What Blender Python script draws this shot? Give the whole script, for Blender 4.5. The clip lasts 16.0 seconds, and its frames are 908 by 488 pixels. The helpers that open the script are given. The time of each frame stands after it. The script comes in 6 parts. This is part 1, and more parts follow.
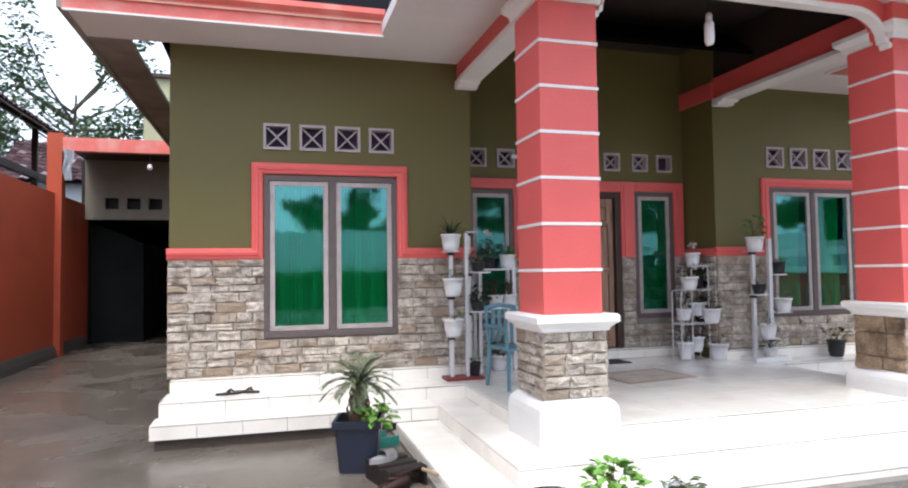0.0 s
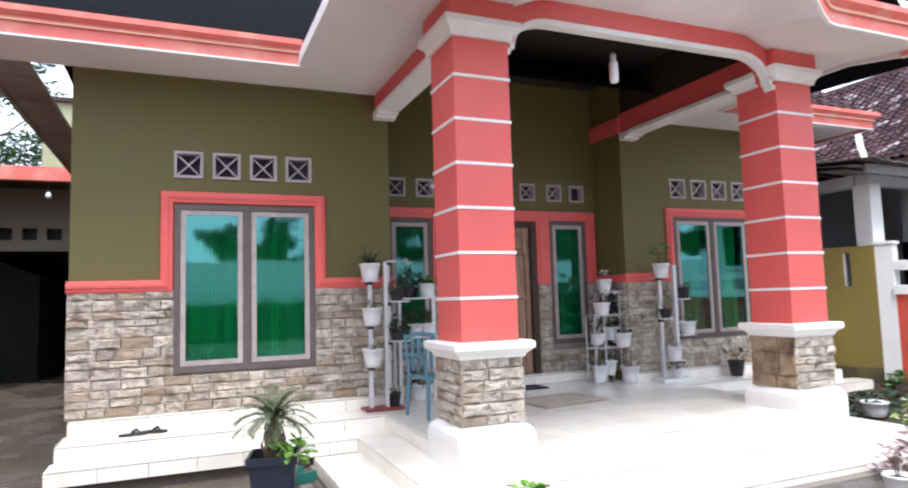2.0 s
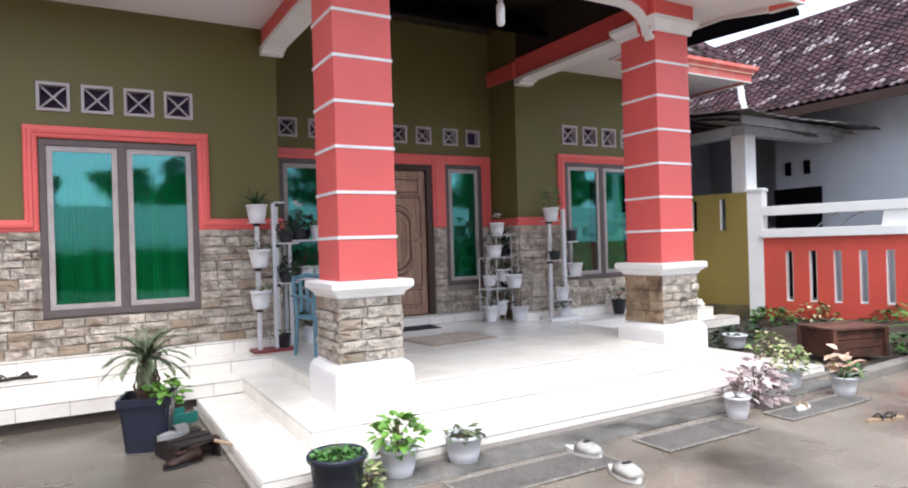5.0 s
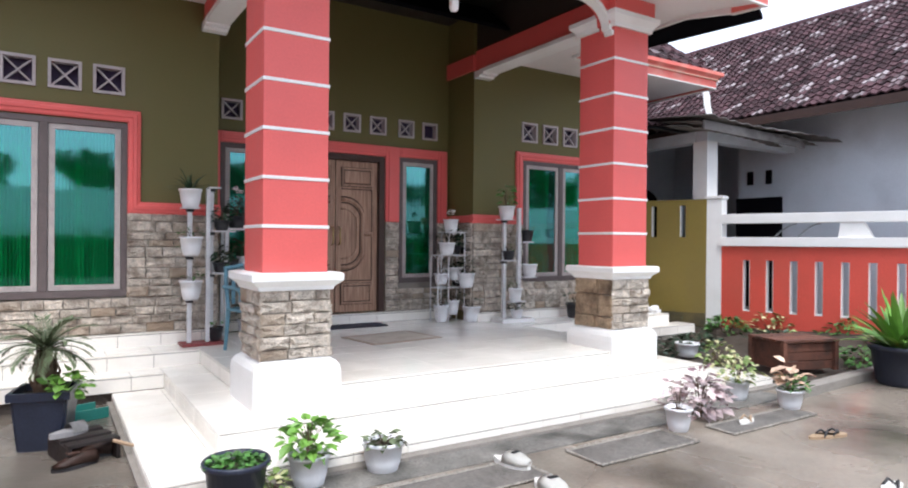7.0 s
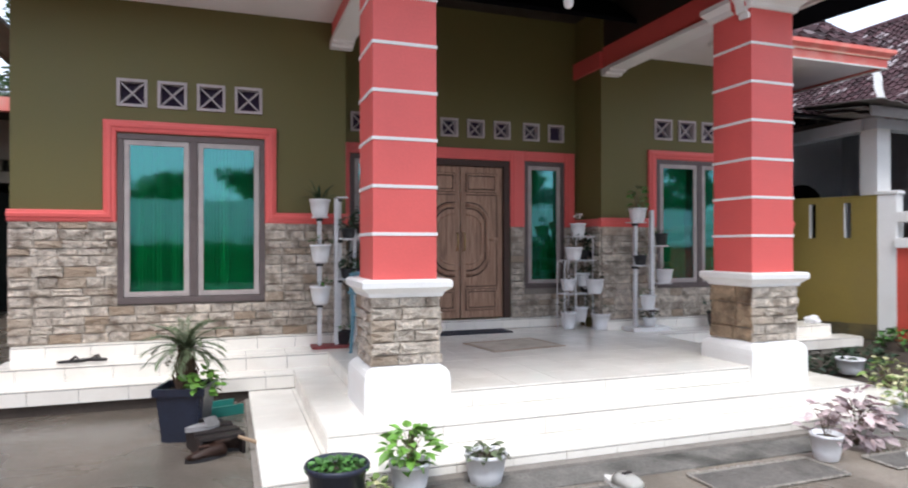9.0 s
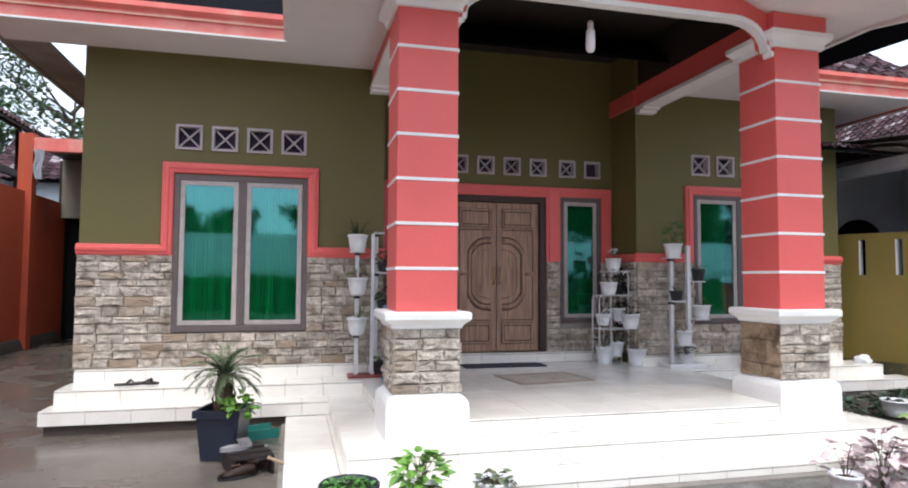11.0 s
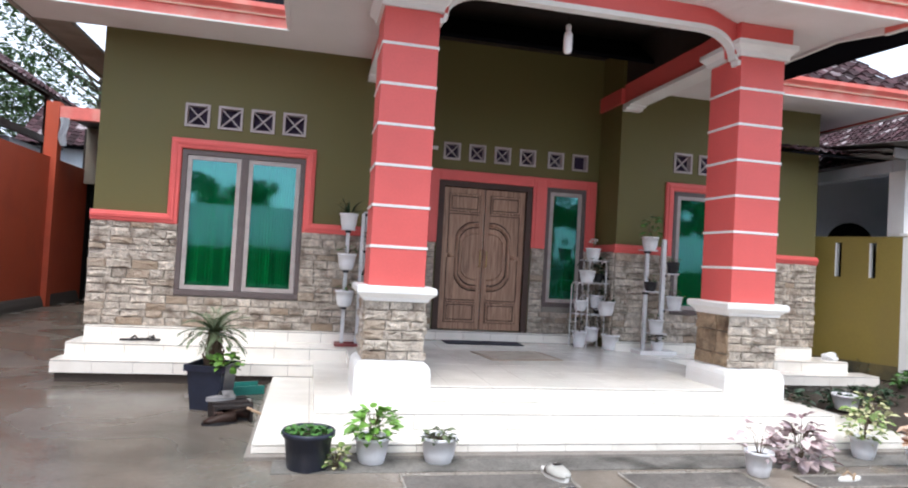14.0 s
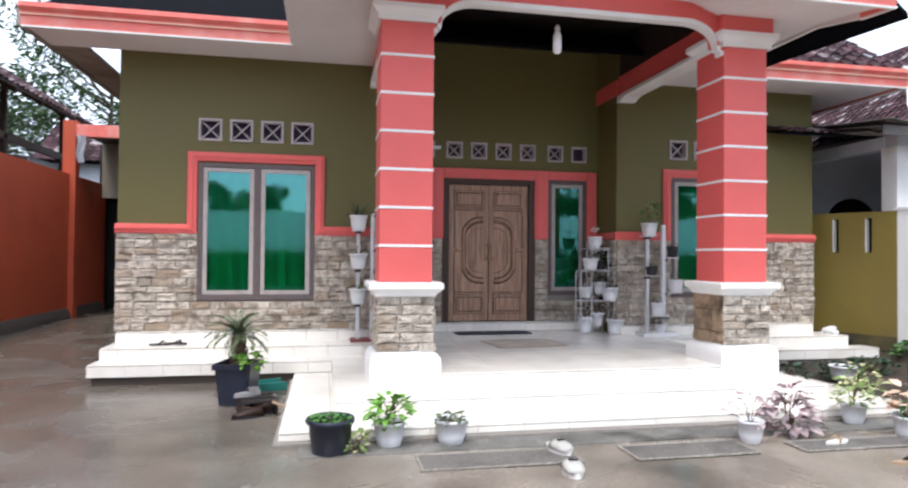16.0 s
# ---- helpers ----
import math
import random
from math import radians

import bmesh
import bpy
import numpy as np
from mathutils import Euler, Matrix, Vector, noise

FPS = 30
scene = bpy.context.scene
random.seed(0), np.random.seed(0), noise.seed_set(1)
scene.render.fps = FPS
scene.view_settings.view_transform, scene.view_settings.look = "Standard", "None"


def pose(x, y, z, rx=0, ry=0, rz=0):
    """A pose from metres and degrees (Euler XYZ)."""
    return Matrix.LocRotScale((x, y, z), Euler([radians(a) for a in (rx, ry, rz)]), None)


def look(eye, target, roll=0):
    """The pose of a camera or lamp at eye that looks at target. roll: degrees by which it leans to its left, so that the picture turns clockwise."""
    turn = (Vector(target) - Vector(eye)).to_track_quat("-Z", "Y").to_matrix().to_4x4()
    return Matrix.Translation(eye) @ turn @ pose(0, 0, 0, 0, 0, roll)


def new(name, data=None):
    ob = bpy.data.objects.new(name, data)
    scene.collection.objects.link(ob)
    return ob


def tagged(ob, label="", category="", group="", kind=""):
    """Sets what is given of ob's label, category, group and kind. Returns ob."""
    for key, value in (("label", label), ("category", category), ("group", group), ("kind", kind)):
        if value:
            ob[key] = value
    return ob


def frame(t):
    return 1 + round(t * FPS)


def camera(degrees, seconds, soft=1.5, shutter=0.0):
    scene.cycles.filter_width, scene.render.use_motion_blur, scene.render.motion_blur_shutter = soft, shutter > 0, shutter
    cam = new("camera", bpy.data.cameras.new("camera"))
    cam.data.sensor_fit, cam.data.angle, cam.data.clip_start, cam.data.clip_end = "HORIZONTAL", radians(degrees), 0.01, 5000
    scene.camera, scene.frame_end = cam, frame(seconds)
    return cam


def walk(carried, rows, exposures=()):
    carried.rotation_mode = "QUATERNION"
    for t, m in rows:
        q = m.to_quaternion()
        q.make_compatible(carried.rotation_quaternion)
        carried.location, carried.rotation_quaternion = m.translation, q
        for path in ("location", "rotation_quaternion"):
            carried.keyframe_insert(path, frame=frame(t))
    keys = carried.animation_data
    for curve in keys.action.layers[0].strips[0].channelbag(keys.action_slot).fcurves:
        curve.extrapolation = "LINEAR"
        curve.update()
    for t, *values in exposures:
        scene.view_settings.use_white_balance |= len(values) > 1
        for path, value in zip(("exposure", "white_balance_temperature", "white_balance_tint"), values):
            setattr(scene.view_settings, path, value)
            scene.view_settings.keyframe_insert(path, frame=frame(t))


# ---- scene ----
cam = camera(70.3, 16.0, soft=2.0, shutter=0.5)
PATH = [
    (0, (1.044, -7.371, 1.504), (1.588, -5.449, 1.59), -0.8),
    (0.5, (1.034, -7.416, 1.512), (1.62, -5.508, 1.636), -1.1),
    (1, (1.039, -7.428, 1.512), (1.659, -5.534, 1.68), -1.3),
    (1.5, (1.039, -7.429, 1.508), (1.713, -5.555, 1.69), -1.3),
    (2, (1.055, -7.425, 1.503), (1.829, -5.588, 1.673), -1.7),
    (2.5, (1.047, -7.464, 1.488), (1.916, -5.669, 1.64), -1.9),
    (3, (1.058, -7.477, 1.474), (2.018, -5.725, 1.578), -2.0),
    (3.5, (1.104, -7.486, 1.446), (2.163, -5.79, 1.498), -1.4),
    (3.7, (1.116, -7.493, 1.457), (2.174, -5.797, 1.506), -2.3),
    (5.8, (1.525, -7.659, 1.414), (2.506, -5.916, 1.391), -1.1),
    (6, (1.579, -7.616, 1.412), (2.586, -5.889, 1.389), -1.8),
    (6.5, (1.659, -7.584, 1.406), (2.718, -5.888, 1.374), -1.9),
    (7, (1.729, -7.501, 1.395), (2.799, -5.811, 1.39), 0.5),
    (7.5, (1.791, -7.514, 1.393), (2.827, -5.803, 1.362), -2.1),
    (8, (1.852, -7.515, 1.418), (2.828, -5.77, 1.414), -2.4),
    (8.5, (1.92, -7.544, 1.397), (2.748, -5.723, 1.405), -0.2),
    (9, (2.045, -7.522, 1.413), (2.708, -5.636, 1.419), -0.1),
    (9.5, (2.1, -7.644, 1.419), (2.639, -5.719, 1.492), -0.5),
    (9.7, (2.112, -7.668, 1.423), (2.637, -5.742, 1.54), -1.1),
    (11.8, (2.335, -8.026, 1.394), (2.785, -6.08, 1.496), 2.2),
    (12, (2.328, -8.073, 1.386), (2.799, -6.132, 1.488), 3.3),
    (12.5, (2.372, -8.175, 1.389), (2.871, -6.243, 1.523), 3.3),
    (13, (2.424, -8.266, 1.405), (2.91, -6.332, 1.565), 3.8),
    (13.5, (2.497, -8.385, 1.398), (2.947, -6.439, 1.5), 3.2),
    (14, (2.58, -8.457, 1.401), (3.009, -6.504, 1.457), 3.3),
    (14.5, (2.606, -8.585, 1.41), (3.083, -6.647, 1.537), 2.4),
    (15, (2.673, -8.546, 1.43), (3.192, -6.618, 1.549), 1.9),
    (15.5, (2.624, -8.712, 1.425), (3.11, -6.775, 1.533), 1.1),
    (16, (2.583, -8.843, 1.415), (2.975, -6.882, 1.451), 0.5),
]
walk(cam, [(t, look(eye, target, roll)) for t, eye, target, roll in PATH], [(0, 0.883), (1, 0.960), (2, 1.056), (3, 1.104), (3.7, 1.037), (6, 0.845), (7.5, 0.806), (8.5, 0.672), (9.5, 0.605), (12, 0.758), (13, 0.816), (14, 0.806), (16, 0.835)])

# ---- world, sun ----
world = bpy.data.worlds.new("sky")
scene.world = world
world.use_nodes = True
wn = world.node_tree
sky = wn.nodes.new("ShaderNodeTexSky")
sky.sky_type, sky.sun_disc = "NISHITA", False
sky.sun_elevation, sky.sun_rotation = radians(58), radians(200)
sky.air_density, sky.dust_density, sky.ozone_density = 1.0, 6.0, 1.0
soften = wn.nodes.new("ShaderNodeMix")
soften.data_type = "RGBA"
soften.inputs[0].default_value = 0.85
soften.inputs[7].default_value = (8.1, 9.3, 11.3, 1)
wn.links.new(sky.outputs[0], soften.inputs[6])
wn.links.new(soften.outputs[2], wn.nodes["Background"].inputs[0])
wn.nodes["Background"].inputs[1].default_value = 0.126
sun = new("sun", bpy.data.lights.new("sun", "SUN"))
sun.data.energy, sun.data.angle, sun.data.color = 1.6, radians(20), (1.0, 0.98, 0.96)
sun.matrix_world = look((0, 0, 20), (2.5, 9.0, 0))


# ---- materials ----
def material(name, colour, rough=0.6, metal=0.0, vary=0.12, scale=6.0, fine=60.0, bump=0.15, island=0.0, piece=0.0, stain=None, stain_amount=0.0, stain_scale=1.2, spec=0.5, depth=0.01):
    """Paint, stone or plastic with broad stains, fine grain and relief; piece/island vary the value of single pieces."""
    m = bpy.data.materials.new(name)
    m.use_nodes = True
    t = m.node_tree
    n, l = t.nodes, t.links
    b = n["Principled BSDF"]
    b.inputs["Metallic"].default_value = metal
    b.inputs["Specular IOR Level"].default_value = spec
    co = n.new("ShaderNodeTexCoord").outputs["Object"]
    geo = n.new("ShaderNodeNewGeometry")
    broad, grain = n.new("ShaderNodeTexNoise"), n.new("ShaderNodeTexNoise")
    for x, s, d in ((broad, scale, 4), (grain, fine, 3)):
        x.inputs["Scale"].default_value, x.inputs["Detail"].default_value = s, d
        l.new(geo.outputs["Position"], x.inputs["Vector"])
    value = n.new("ShaderNodeMath")
    value.operation = "ADD"
    l.new(broad.outputs["Fac"], value.inputs[0])
    l.new(grain.outputs["Fac"], value.inputs[1])
    ramp = n.new("ShaderNodeMapRange")
    ramp.inputs["From Min"].default_value, ramp.inputs["From Max"].default_value = 0.6, 1.4
    ramp.inputs["To Min"].default_value, ramp.inputs["To Max"].default_value = 1 - vary, 1 + vary
    l.new(value.outputs[0], ramp.inputs["Value"])
    out = ramp.outputs[0]
    for amount, kind in ((piece, "object"), (island, "island")):
        if amount:
            src = n.new("ShaderNodeObjectInfo").outputs["Random"] if kind == "object" else geo.outputs["Random Per Island"]
            r = n.new("ShaderNodeMapRange")
            r.inputs["To Min"].default_value, r.inputs["To Max"].default_value = 1 - amount, 1 + amount
            l.new(src, r.inputs["Value"])
            mul = n.new("ShaderNodeMath")
            mul.operation = "MULTIPLY"
            l.new(out, mul.inputs[0]), l.new(r.outputs[0], mul.inputs[1])
            out = mul.outputs[0]
    mix = n.new("ShaderNodeMix")
    mix.data_type, mix.blend_type = "RGBA", "MULTIPLY"
    mix.inputs[0].default_value = 1.0
    mix.inputs[6].default_value = (*colour, 1)
    l.new(out, mix.inputs[7])
    colour_out = mix.outputs[2]
    if stain:
        st = n.new("ShaderNodeTexNoise")
        st.inputs["Scale"].default_value, st.inputs["Detail"].default_value = stain_scale, 6
        l.new(geo.outputs["Position"], st.inputs["Vector"])
        sr = n.new("ShaderNodeMapRange")
        sr.inputs["From Min"].default_value, sr.inputs["From Max"].default_value = 0.48, 0.72
        sr.inputs["To Max"].default_value = stain_amount
        l.new(st.outputs["Fac"], sr.inputs["Value"])
        sm = n.new("ShaderNodeMix")
        sm.data_type = "RGBA"
        l.new(sr.outputs[0], sm.inputs[0]), l.new(colour_out, sm.inputs[6])
        sm.inputs[7].default_value = (*stain, 1)
        colour_out = sm.outputs[2]
    l.new(colour_out, b.inputs["Base Color"])
    rr = n.new("ShaderNodeMapRange")
    rr.inputs["To Min"].default_value, rr.inputs["To Max"].default_value = max(rough - 0.12, 0.03), min(rough + 0.12, 1)
    l.new(broad.outputs["Fac"], rr.inputs["Value"])
    l.new(rr.outputs[0], b.inputs["Roughness"])
    if bump:
        bp = n.new("ShaderNodeBump")
        bp.inputs["Strength"].default_value, bp.inputs["Distance"].default_value = bump, depth
        l.new(value.outputs[0], bp.inputs["Height"])
        l.new(bp.outputs[0], b.inputs["Normal"])
    return m


def two_tone(m, other, amount_from, amount_to, source="object"):
    """Lets single pieces of a material take on a second colour."""
    n, l = m.node_tree.nodes, m.node_tree.links
    b = n["Principled BSDF"]
    old = b.inputs["Base Color"].links[0].from_socket
    src = n.new("ShaderNodeObjectInfo").outputs["Random"] if source == "object" else n.new("ShaderNodeNewGeometry").outputs["Random Per Island"]
    wob = n.new("ShaderNodeMath")
    wob.operation = "MULTIPLY"
    wob.inputs[1].default_value = 7.31
    fr = n.new("ShaderNodeMath")
    fr.operation = "FRACT"
    l.new(src, wob.inputs[0]), l.new(wob.outputs[0], fr.inputs[0])
    r = n.new("ShaderNodeMapRange")
    r.inputs["From Min"].default_value, r.inputs["From Max"].default_value = amount_from, amount_to
    l.new(fr.outputs[0], r.inputs["Value"])
    mix = n.new("ShaderNodeMix")
    mix.data_type = "RGBA"
    l.new(r.outputs[0], mix.inputs[0]), l.new(old, mix.inputs[6])
    mix.inputs[7].default_value = (*other, 1)
    l.new(mix.outputs[2], b.inputs["Base Color"])
    return m


OLIVE = material("olive_paint", (0.118, 0.101, 0.030), 0.65, vary=0.07, scale=1.5, bump=0.08)
CORAL = material("coral_paint", (0.70, 0.115, 0.105), 0.5, vary=0.08, scale=3, bump=0.06)
WHITE = material("white_paint", (0.78, 0.77, 0.76), 0.5, vary=0.05, scale=3, bump=0.08, stain=(0.5, 0.47, 0.43), stain_amount=0.25)
SOFFIT = material("soffit_paint", (0.74, 0.70, 0.70), 0.7, vary=0.06, scale=1.5, bump=0.05, stain=(0.45, 0.42, 0.4), stain_amount=0.3, stain_scale=0.8)
CORNICE = material("pink_cornice", (0.74, 0.165, 0.135), 0.55, vary=0.14, scale=5, bump=0.06, stain=(0.78, 0.42, 0.34), stain_amount=0.6, stain_scale=2.2)
STONE = two_tone(material("cladding_stone", (0.565, 0.495, 0.42), 0.8, vary=0.55, scale=17, fine=85, bump=0.9, piece=0.16, depth=0.03, stain=(0.17, 0.12, 0.085), stain_amount=0.85, stain_scale=6), (0.40, 0.30, 0.215), 0.80, 1.0)
STONEBROWN = material("brown_worn_stone", (0.36, 0.255, 0.165), 0.8, vary=0.5, scale=9, fine=60, bump=0.9, piece=0.12, depth=0.03, stain=(0.06, 0.03, 0.015), stain_amount=0.95, stain_scale=5)
MORTAR = material("grey_mortar", (0.24, 0.215, 0.19), 0.9, vary=0.2, scale=8, bump=0.5)
TILE = material("cream_tile", (0.84, 0.80, 0.735), 0.15, vary=0.05, scale=2.5, bump=0.03, piece=0.03, stain=(0.55, 0.49, 0.42), stain_amount=0.35, stain_scale=2.0)
GROUT = material("dark_grout", (0.17, 0.15, 0.13), 0.9, vary=0.2, bump=0.3)
CONCRETE = material("wet_concrete", (0.255, 0.215, 0.176), 0.30, vary=0.30, scale=1.6, fine=45, bump=0.22, stain=(0.070, 0.058, 0.047), stain_amount=0.9, stain_scale=0.75)
for sc, lo, hi in ((0.9, 0.36, 0.70),):
    cn, cl = CONCRETE.node_tree.nodes, CONCRETE.node_tree.links
    wet, wet_range = cn.new("ShaderNodeTexNoise"), cn.new("ShaderNodeMapRange")
    wet.inputs["Scale"].default_value, wet.inputs["Detail"].default_value, wet.inputs["Distortion"].default_value = sc, 5, 0.6
    cl.new(cn.new("ShaderNodeNewGeometry").outputs["Position"], wet.inputs["Vector"])
    wet_range.inputs["From Min"].default_value, wet_range.inputs["From Max"].default_value = lo, hi
    wet_range.inputs["To Min"].default_value, wet_range.inputs["To Max"].default_value = 0.10, 0.46
    cl.new(wet.outputs["Fac"], wet_range.inputs["Value"]), cl.new(wet_range.outputs[0], cn["Principled BSDF"].inputs["Roughness"])
damp, damp_range, damp_mix = cn.new("ShaderNodeTexNoise"), cn.new("ShaderNodeMapRange"), cn.new("ShaderNodeMix")
place, offset = cn.new("ShaderNodeSeparateXYZ"), cn.new("ShaderNodeMath")
damp.inputs["Scale"].default_value, damp.inputs["Detail"].default_value = 0.7, 5
damp_geo = cn.new("ShaderNodeNewGeometry")
cl.new(damp_geo.outputs["Position"], damp.inputs["Vector"]), cl.new(damp_geo.outputs["Position"], place.inputs[0])
offset.operation, offset.inputs[1].default_value = "MULTIPLY_ADD", 5.0
cl.new(damp.outputs["Fac"], offset.inputs[0]), cl.new(place.outputs["X"], offset.inputs[2])
damp_range.inputs["From Min"].default_value, damp_range.inputs["From Max"].default_value = 4.3, 6.2
damp_range.inputs["To Min"].default_value, damp_range.inputs["To Max"].default_value = 0.62, 0.0
cl.new(offset.outputs[0], damp_range.inputs["Value"])
damp_mix.data_type = "RGBA"
damp_mix.inputs[7].default_value = (0.055, 0.046, 0.038, 1)
ground_colour = cn["Principled BSDF"].inputs["Base Color"].links[0].from_socket
cl.new(damp_range.outputs[0], damp_mix.inputs[0]), cl.new(ground_colour, damp_mix.inputs[6])
cl.new(damp_mix.outputs[2], cn["Principled BSDF"].inputs["Base Color"])
FRAMEWOOD = material("weathered_window_wood", (0.37, 0.325, 0.31), 0.6, vary=0.25, scale=9, bump=0.3, stain=(0.42, 0.38, 0.36), stain_amount=0.5, stain_scale=5)
FRAMEDARK = material("dark_window_frame_wood", (0.105, 0.08, 0.078), 0.6, vary=0.25, scale=9, bump=0.3)
DARKWOOD = material("dark_door_frame_wood", (0.045, 0.020, 0.014), 0.6, vary=0.3, scale=12, bump=0.25)
VENT = material("cream_vent_concrete", (0.42, 0.37, 0.37), 0.8, vary=0.12, bump=0.3)
VENTBACK = material("dark_purple_backing", (0.030, 0.016, 0.045), 0.8, vary=0.3, bump=0.2)
# Near-black brown: the porch ceiling's own colour, and shade in the passage.
CEIL_AND_SHADE = material("dark_brown_ceiling_and_shade", (0.024, 0.017, 0.014), 0.6, vary=0.2, bump=0.1)
# Black of the roof, also used for shade in the neighbour's openings.
ROOF_AND_SHADE = material("black_roof_and_shade", (0.005, 0.005, 0.007), 0.95, vary=0.3, scale=3, bump=0.3, spec=0.05)
REDWALL = material("brick_red_wall_paint", (0.52, 0.085, 0.035), 0.6, vary=0.12, scale=1.5, bump=0.12, stain=(0.33, 0.055, 0.03), stain_amount=0.5)
MOSS = material("mossy_cement", (0.165, 0.155, 0.14), 0.7, vary=0.5, scale=6, bump=0.6, stain=(0.022, 0.022, 0.017), stain_amount=0.95, stain_scale=2.6)
SOOT = material("dark_mossy_plinth", (0.07, 0.055, 0.045), 0.9, vary=0.3, scale=6, bump=0.5)
YELLOW = material("mustard_wall_paint", (0.20, 0.145, 0.028), 0.6, vary=0.15, scale=2, bump=0.12, stain=(0.14, 0.1, 0.04), stain_amount=0.55, stain_scale=1.0)
PALE = material("pale_grey_wall_paint", (0.60, 0.63, 0.68), 0.7, vary=0.1, scale=1.2, bump=0.1, stain=(0.25, 0.26, 0.29), stain_amount=0.4)
PLASTICW = material("white_plastic_pot", (0.74, 0.74, 0.76), 0.35, vary=0.06, scale=9, bump=0.03)
PLASTICB = material("black_plastic_pot", (0.018, 0.018, 0.022), 0.4, vary=0.3, scale=9, bump=0.05)
NAVY = material("navy_plastic_pot", (0.017, 0.022, 0.04), 0.35, vary=0.3, scale=5, bump=0.1)
STEEL = material("white_painted_steel", (0.62, 0.61, 0.62), 0.4, vary=0.12, scale=12, bump=0.1)
SOIL = material("potting_soil", (0.035, 0.024, 0.016), 0.95, vary=0.4, scale=30, bump=0.8)


def wood_grain():
    m = material("carved_teak", (0.25, 0.145, 0.095), 0.5, vary=0.1, scale=4, bump=0.0)
    n, l = m.node_tree.nodes, m.node_tree.links
    geo = n.new("ShaderNodeNewGeometry")
    mp = n.new("ShaderNodeMapping")
    mp.inputs["Scale"].default_value = (26, 26, 1.6)
    tex = n.new("ShaderNodeTexNoise")
    tex.inputs["Scale"].default_value, tex.inputs["Detail"].default_value, tex.inputs["Distortion"].default_value = 1.0, 5, 1.2
    l.new(geo.outputs["Position"], mp.inputs["Vector"]), l.new(mp.outputs[0], tex.inputs["Vector"])
    r = n.new("ShaderNodeValToRGB")
    r.color_ramp.elements[0].position, r.color_ramp.elements[0].color = 0.32, (0.20, 0.108, 0.070, 1)
    r.color_ramp.elements[1].position, r.color_ramp.elements[1].color = 0.68, (0.43, 0.26, 0.175, 1)
    l.new(tex.outputs["Fac"], r.inputs[0])
    l.new(r.outputs[0], n["Principled BSDF"].inputs["Base Color"])
    b = n.new("ShaderNodeBump")
    b.inputs["Strength"].default_value, b.inputs["Distance"].default_value = 0.25, 0.004
    l.new(tex.outputs["Fac"], b.inputs["Height"]), l.new(b.outputs[0], n["Principled BSDF"].inputs["Normal"])
    return m


TEAK = wood_grain()


def tinted_glass():
    """Green reflective film on glass: clear green body under a mirror-like coat."""
    m = bpy.data.materials.new("green_reflective_glass")
    m.use_nodes = True
    n, l = m.node_tree.nodes, m.node_tree.links
    n.remove(n["Principled BSDF"])
    clear, gloss, mix = n.new("ShaderNodeBsdfTransparent"), n.new("ShaderNodeBsdfGlossy"), n.new("ShaderNodeMixShader")
    clear.inputs["Color"].default_value = (0.06, 0.72, 0.54, 1)
    gloss.inputs["Color"].default_value, gloss.inputs["Roughness"].default_value = (0.24, 0.56, 0.62, 1), 0.04
    mix.inputs[0].default_value = 0.27
    tex, bump = n.new("ShaderNodeTexNoise"), n.new("ShaderNodeBump")
    tex.inputs["Scale"].default_value = 2.2
    bump.inputs["Strength"].default_value, bump.inputs["Distance"].default_value = 0.06, 0.02
    l.new(n.new("ShaderNodeNewGeometry").outputs["Position"], tex.inputs["Vector"])
    l.new(tex.outputs["Fac"], bump.inputs["Height"]), l.new(bump.outputs[0], gloss.inputs["Normal"])
    l.new(clear.outputs[0], mix.inputs[1]), l.new(gloss.outputs[0], mix.inputs[2])
    l.new(mix.outputs[0], n["Material Output"].inputs["Surface"])
    return m


GLASS = tinted_glass()
CURTAIN = material("green_curtain_cloth", (0.24, 0.80, 0.50), 0.9, vary=0.1, scale=5, bump=0.1)


# ---- building helpers ----
def link(name, bm, mat, parent=None, smooth=False):
    me = bpy.data.meshes.new(name)
    bm.normal_update()
    bm.to_mesh(me)
    bm.free()
    if smooth:
        for p in me.polygons:
            p.use_smooth = True
    for x in (mat if isinstance(mat, (list, tuple)) else [mat]):
        me.materials.append(x)
    ob = new(name, me)
    ob.parent = parent
    return ob


def part(name, bm, mat, parent, label="", smooth=False):
    return tagged(link(name, bm, mat, parent, smooth), label)


def root(name, at, label, category, group="", rz=0, kind=""):
    ob = new(name)
    ob.empty_display_size = 0.05
    ob.matrix_basis = pose(*at, 0, 0, rz)
    return tagged(ob, label, category, group, kind)


def structure(name, bm, mat, label, smooth=False):
    return tagged(link(name, bm, mat, None, smooth), label, kind="structure")


def box(bm, x0, y0, z0, x1, y1, z1, bevel=0.0, index=0):
    vs = [bm.verts.new(p) for p in ((x0, y0, z0), (x1, y0, z0), (x1, y1, z0), (x0, y1, z0), (x0, y0, z1), (x1, y0, z1), (x1, y1, z1), (x0, y1, z1))]
    fs = [bm.faces.new([vs[i] for i in f]) for f in ((3, 2, 1, 0), (4, 5, 6, 7), (0, 1, 5, 4), (1, 2, 6, 5), (2, 3, 7, 6), (3, 0, 4, 7))]
    for f in fs:
        f.material_index = index
    if bevel:
        bmesh.ops.bevel(bm, geom=list({e for f in fs for e in f.edges}), offset=bevel, segments=2, affect="EDGES", profile=0.7)
    return bm


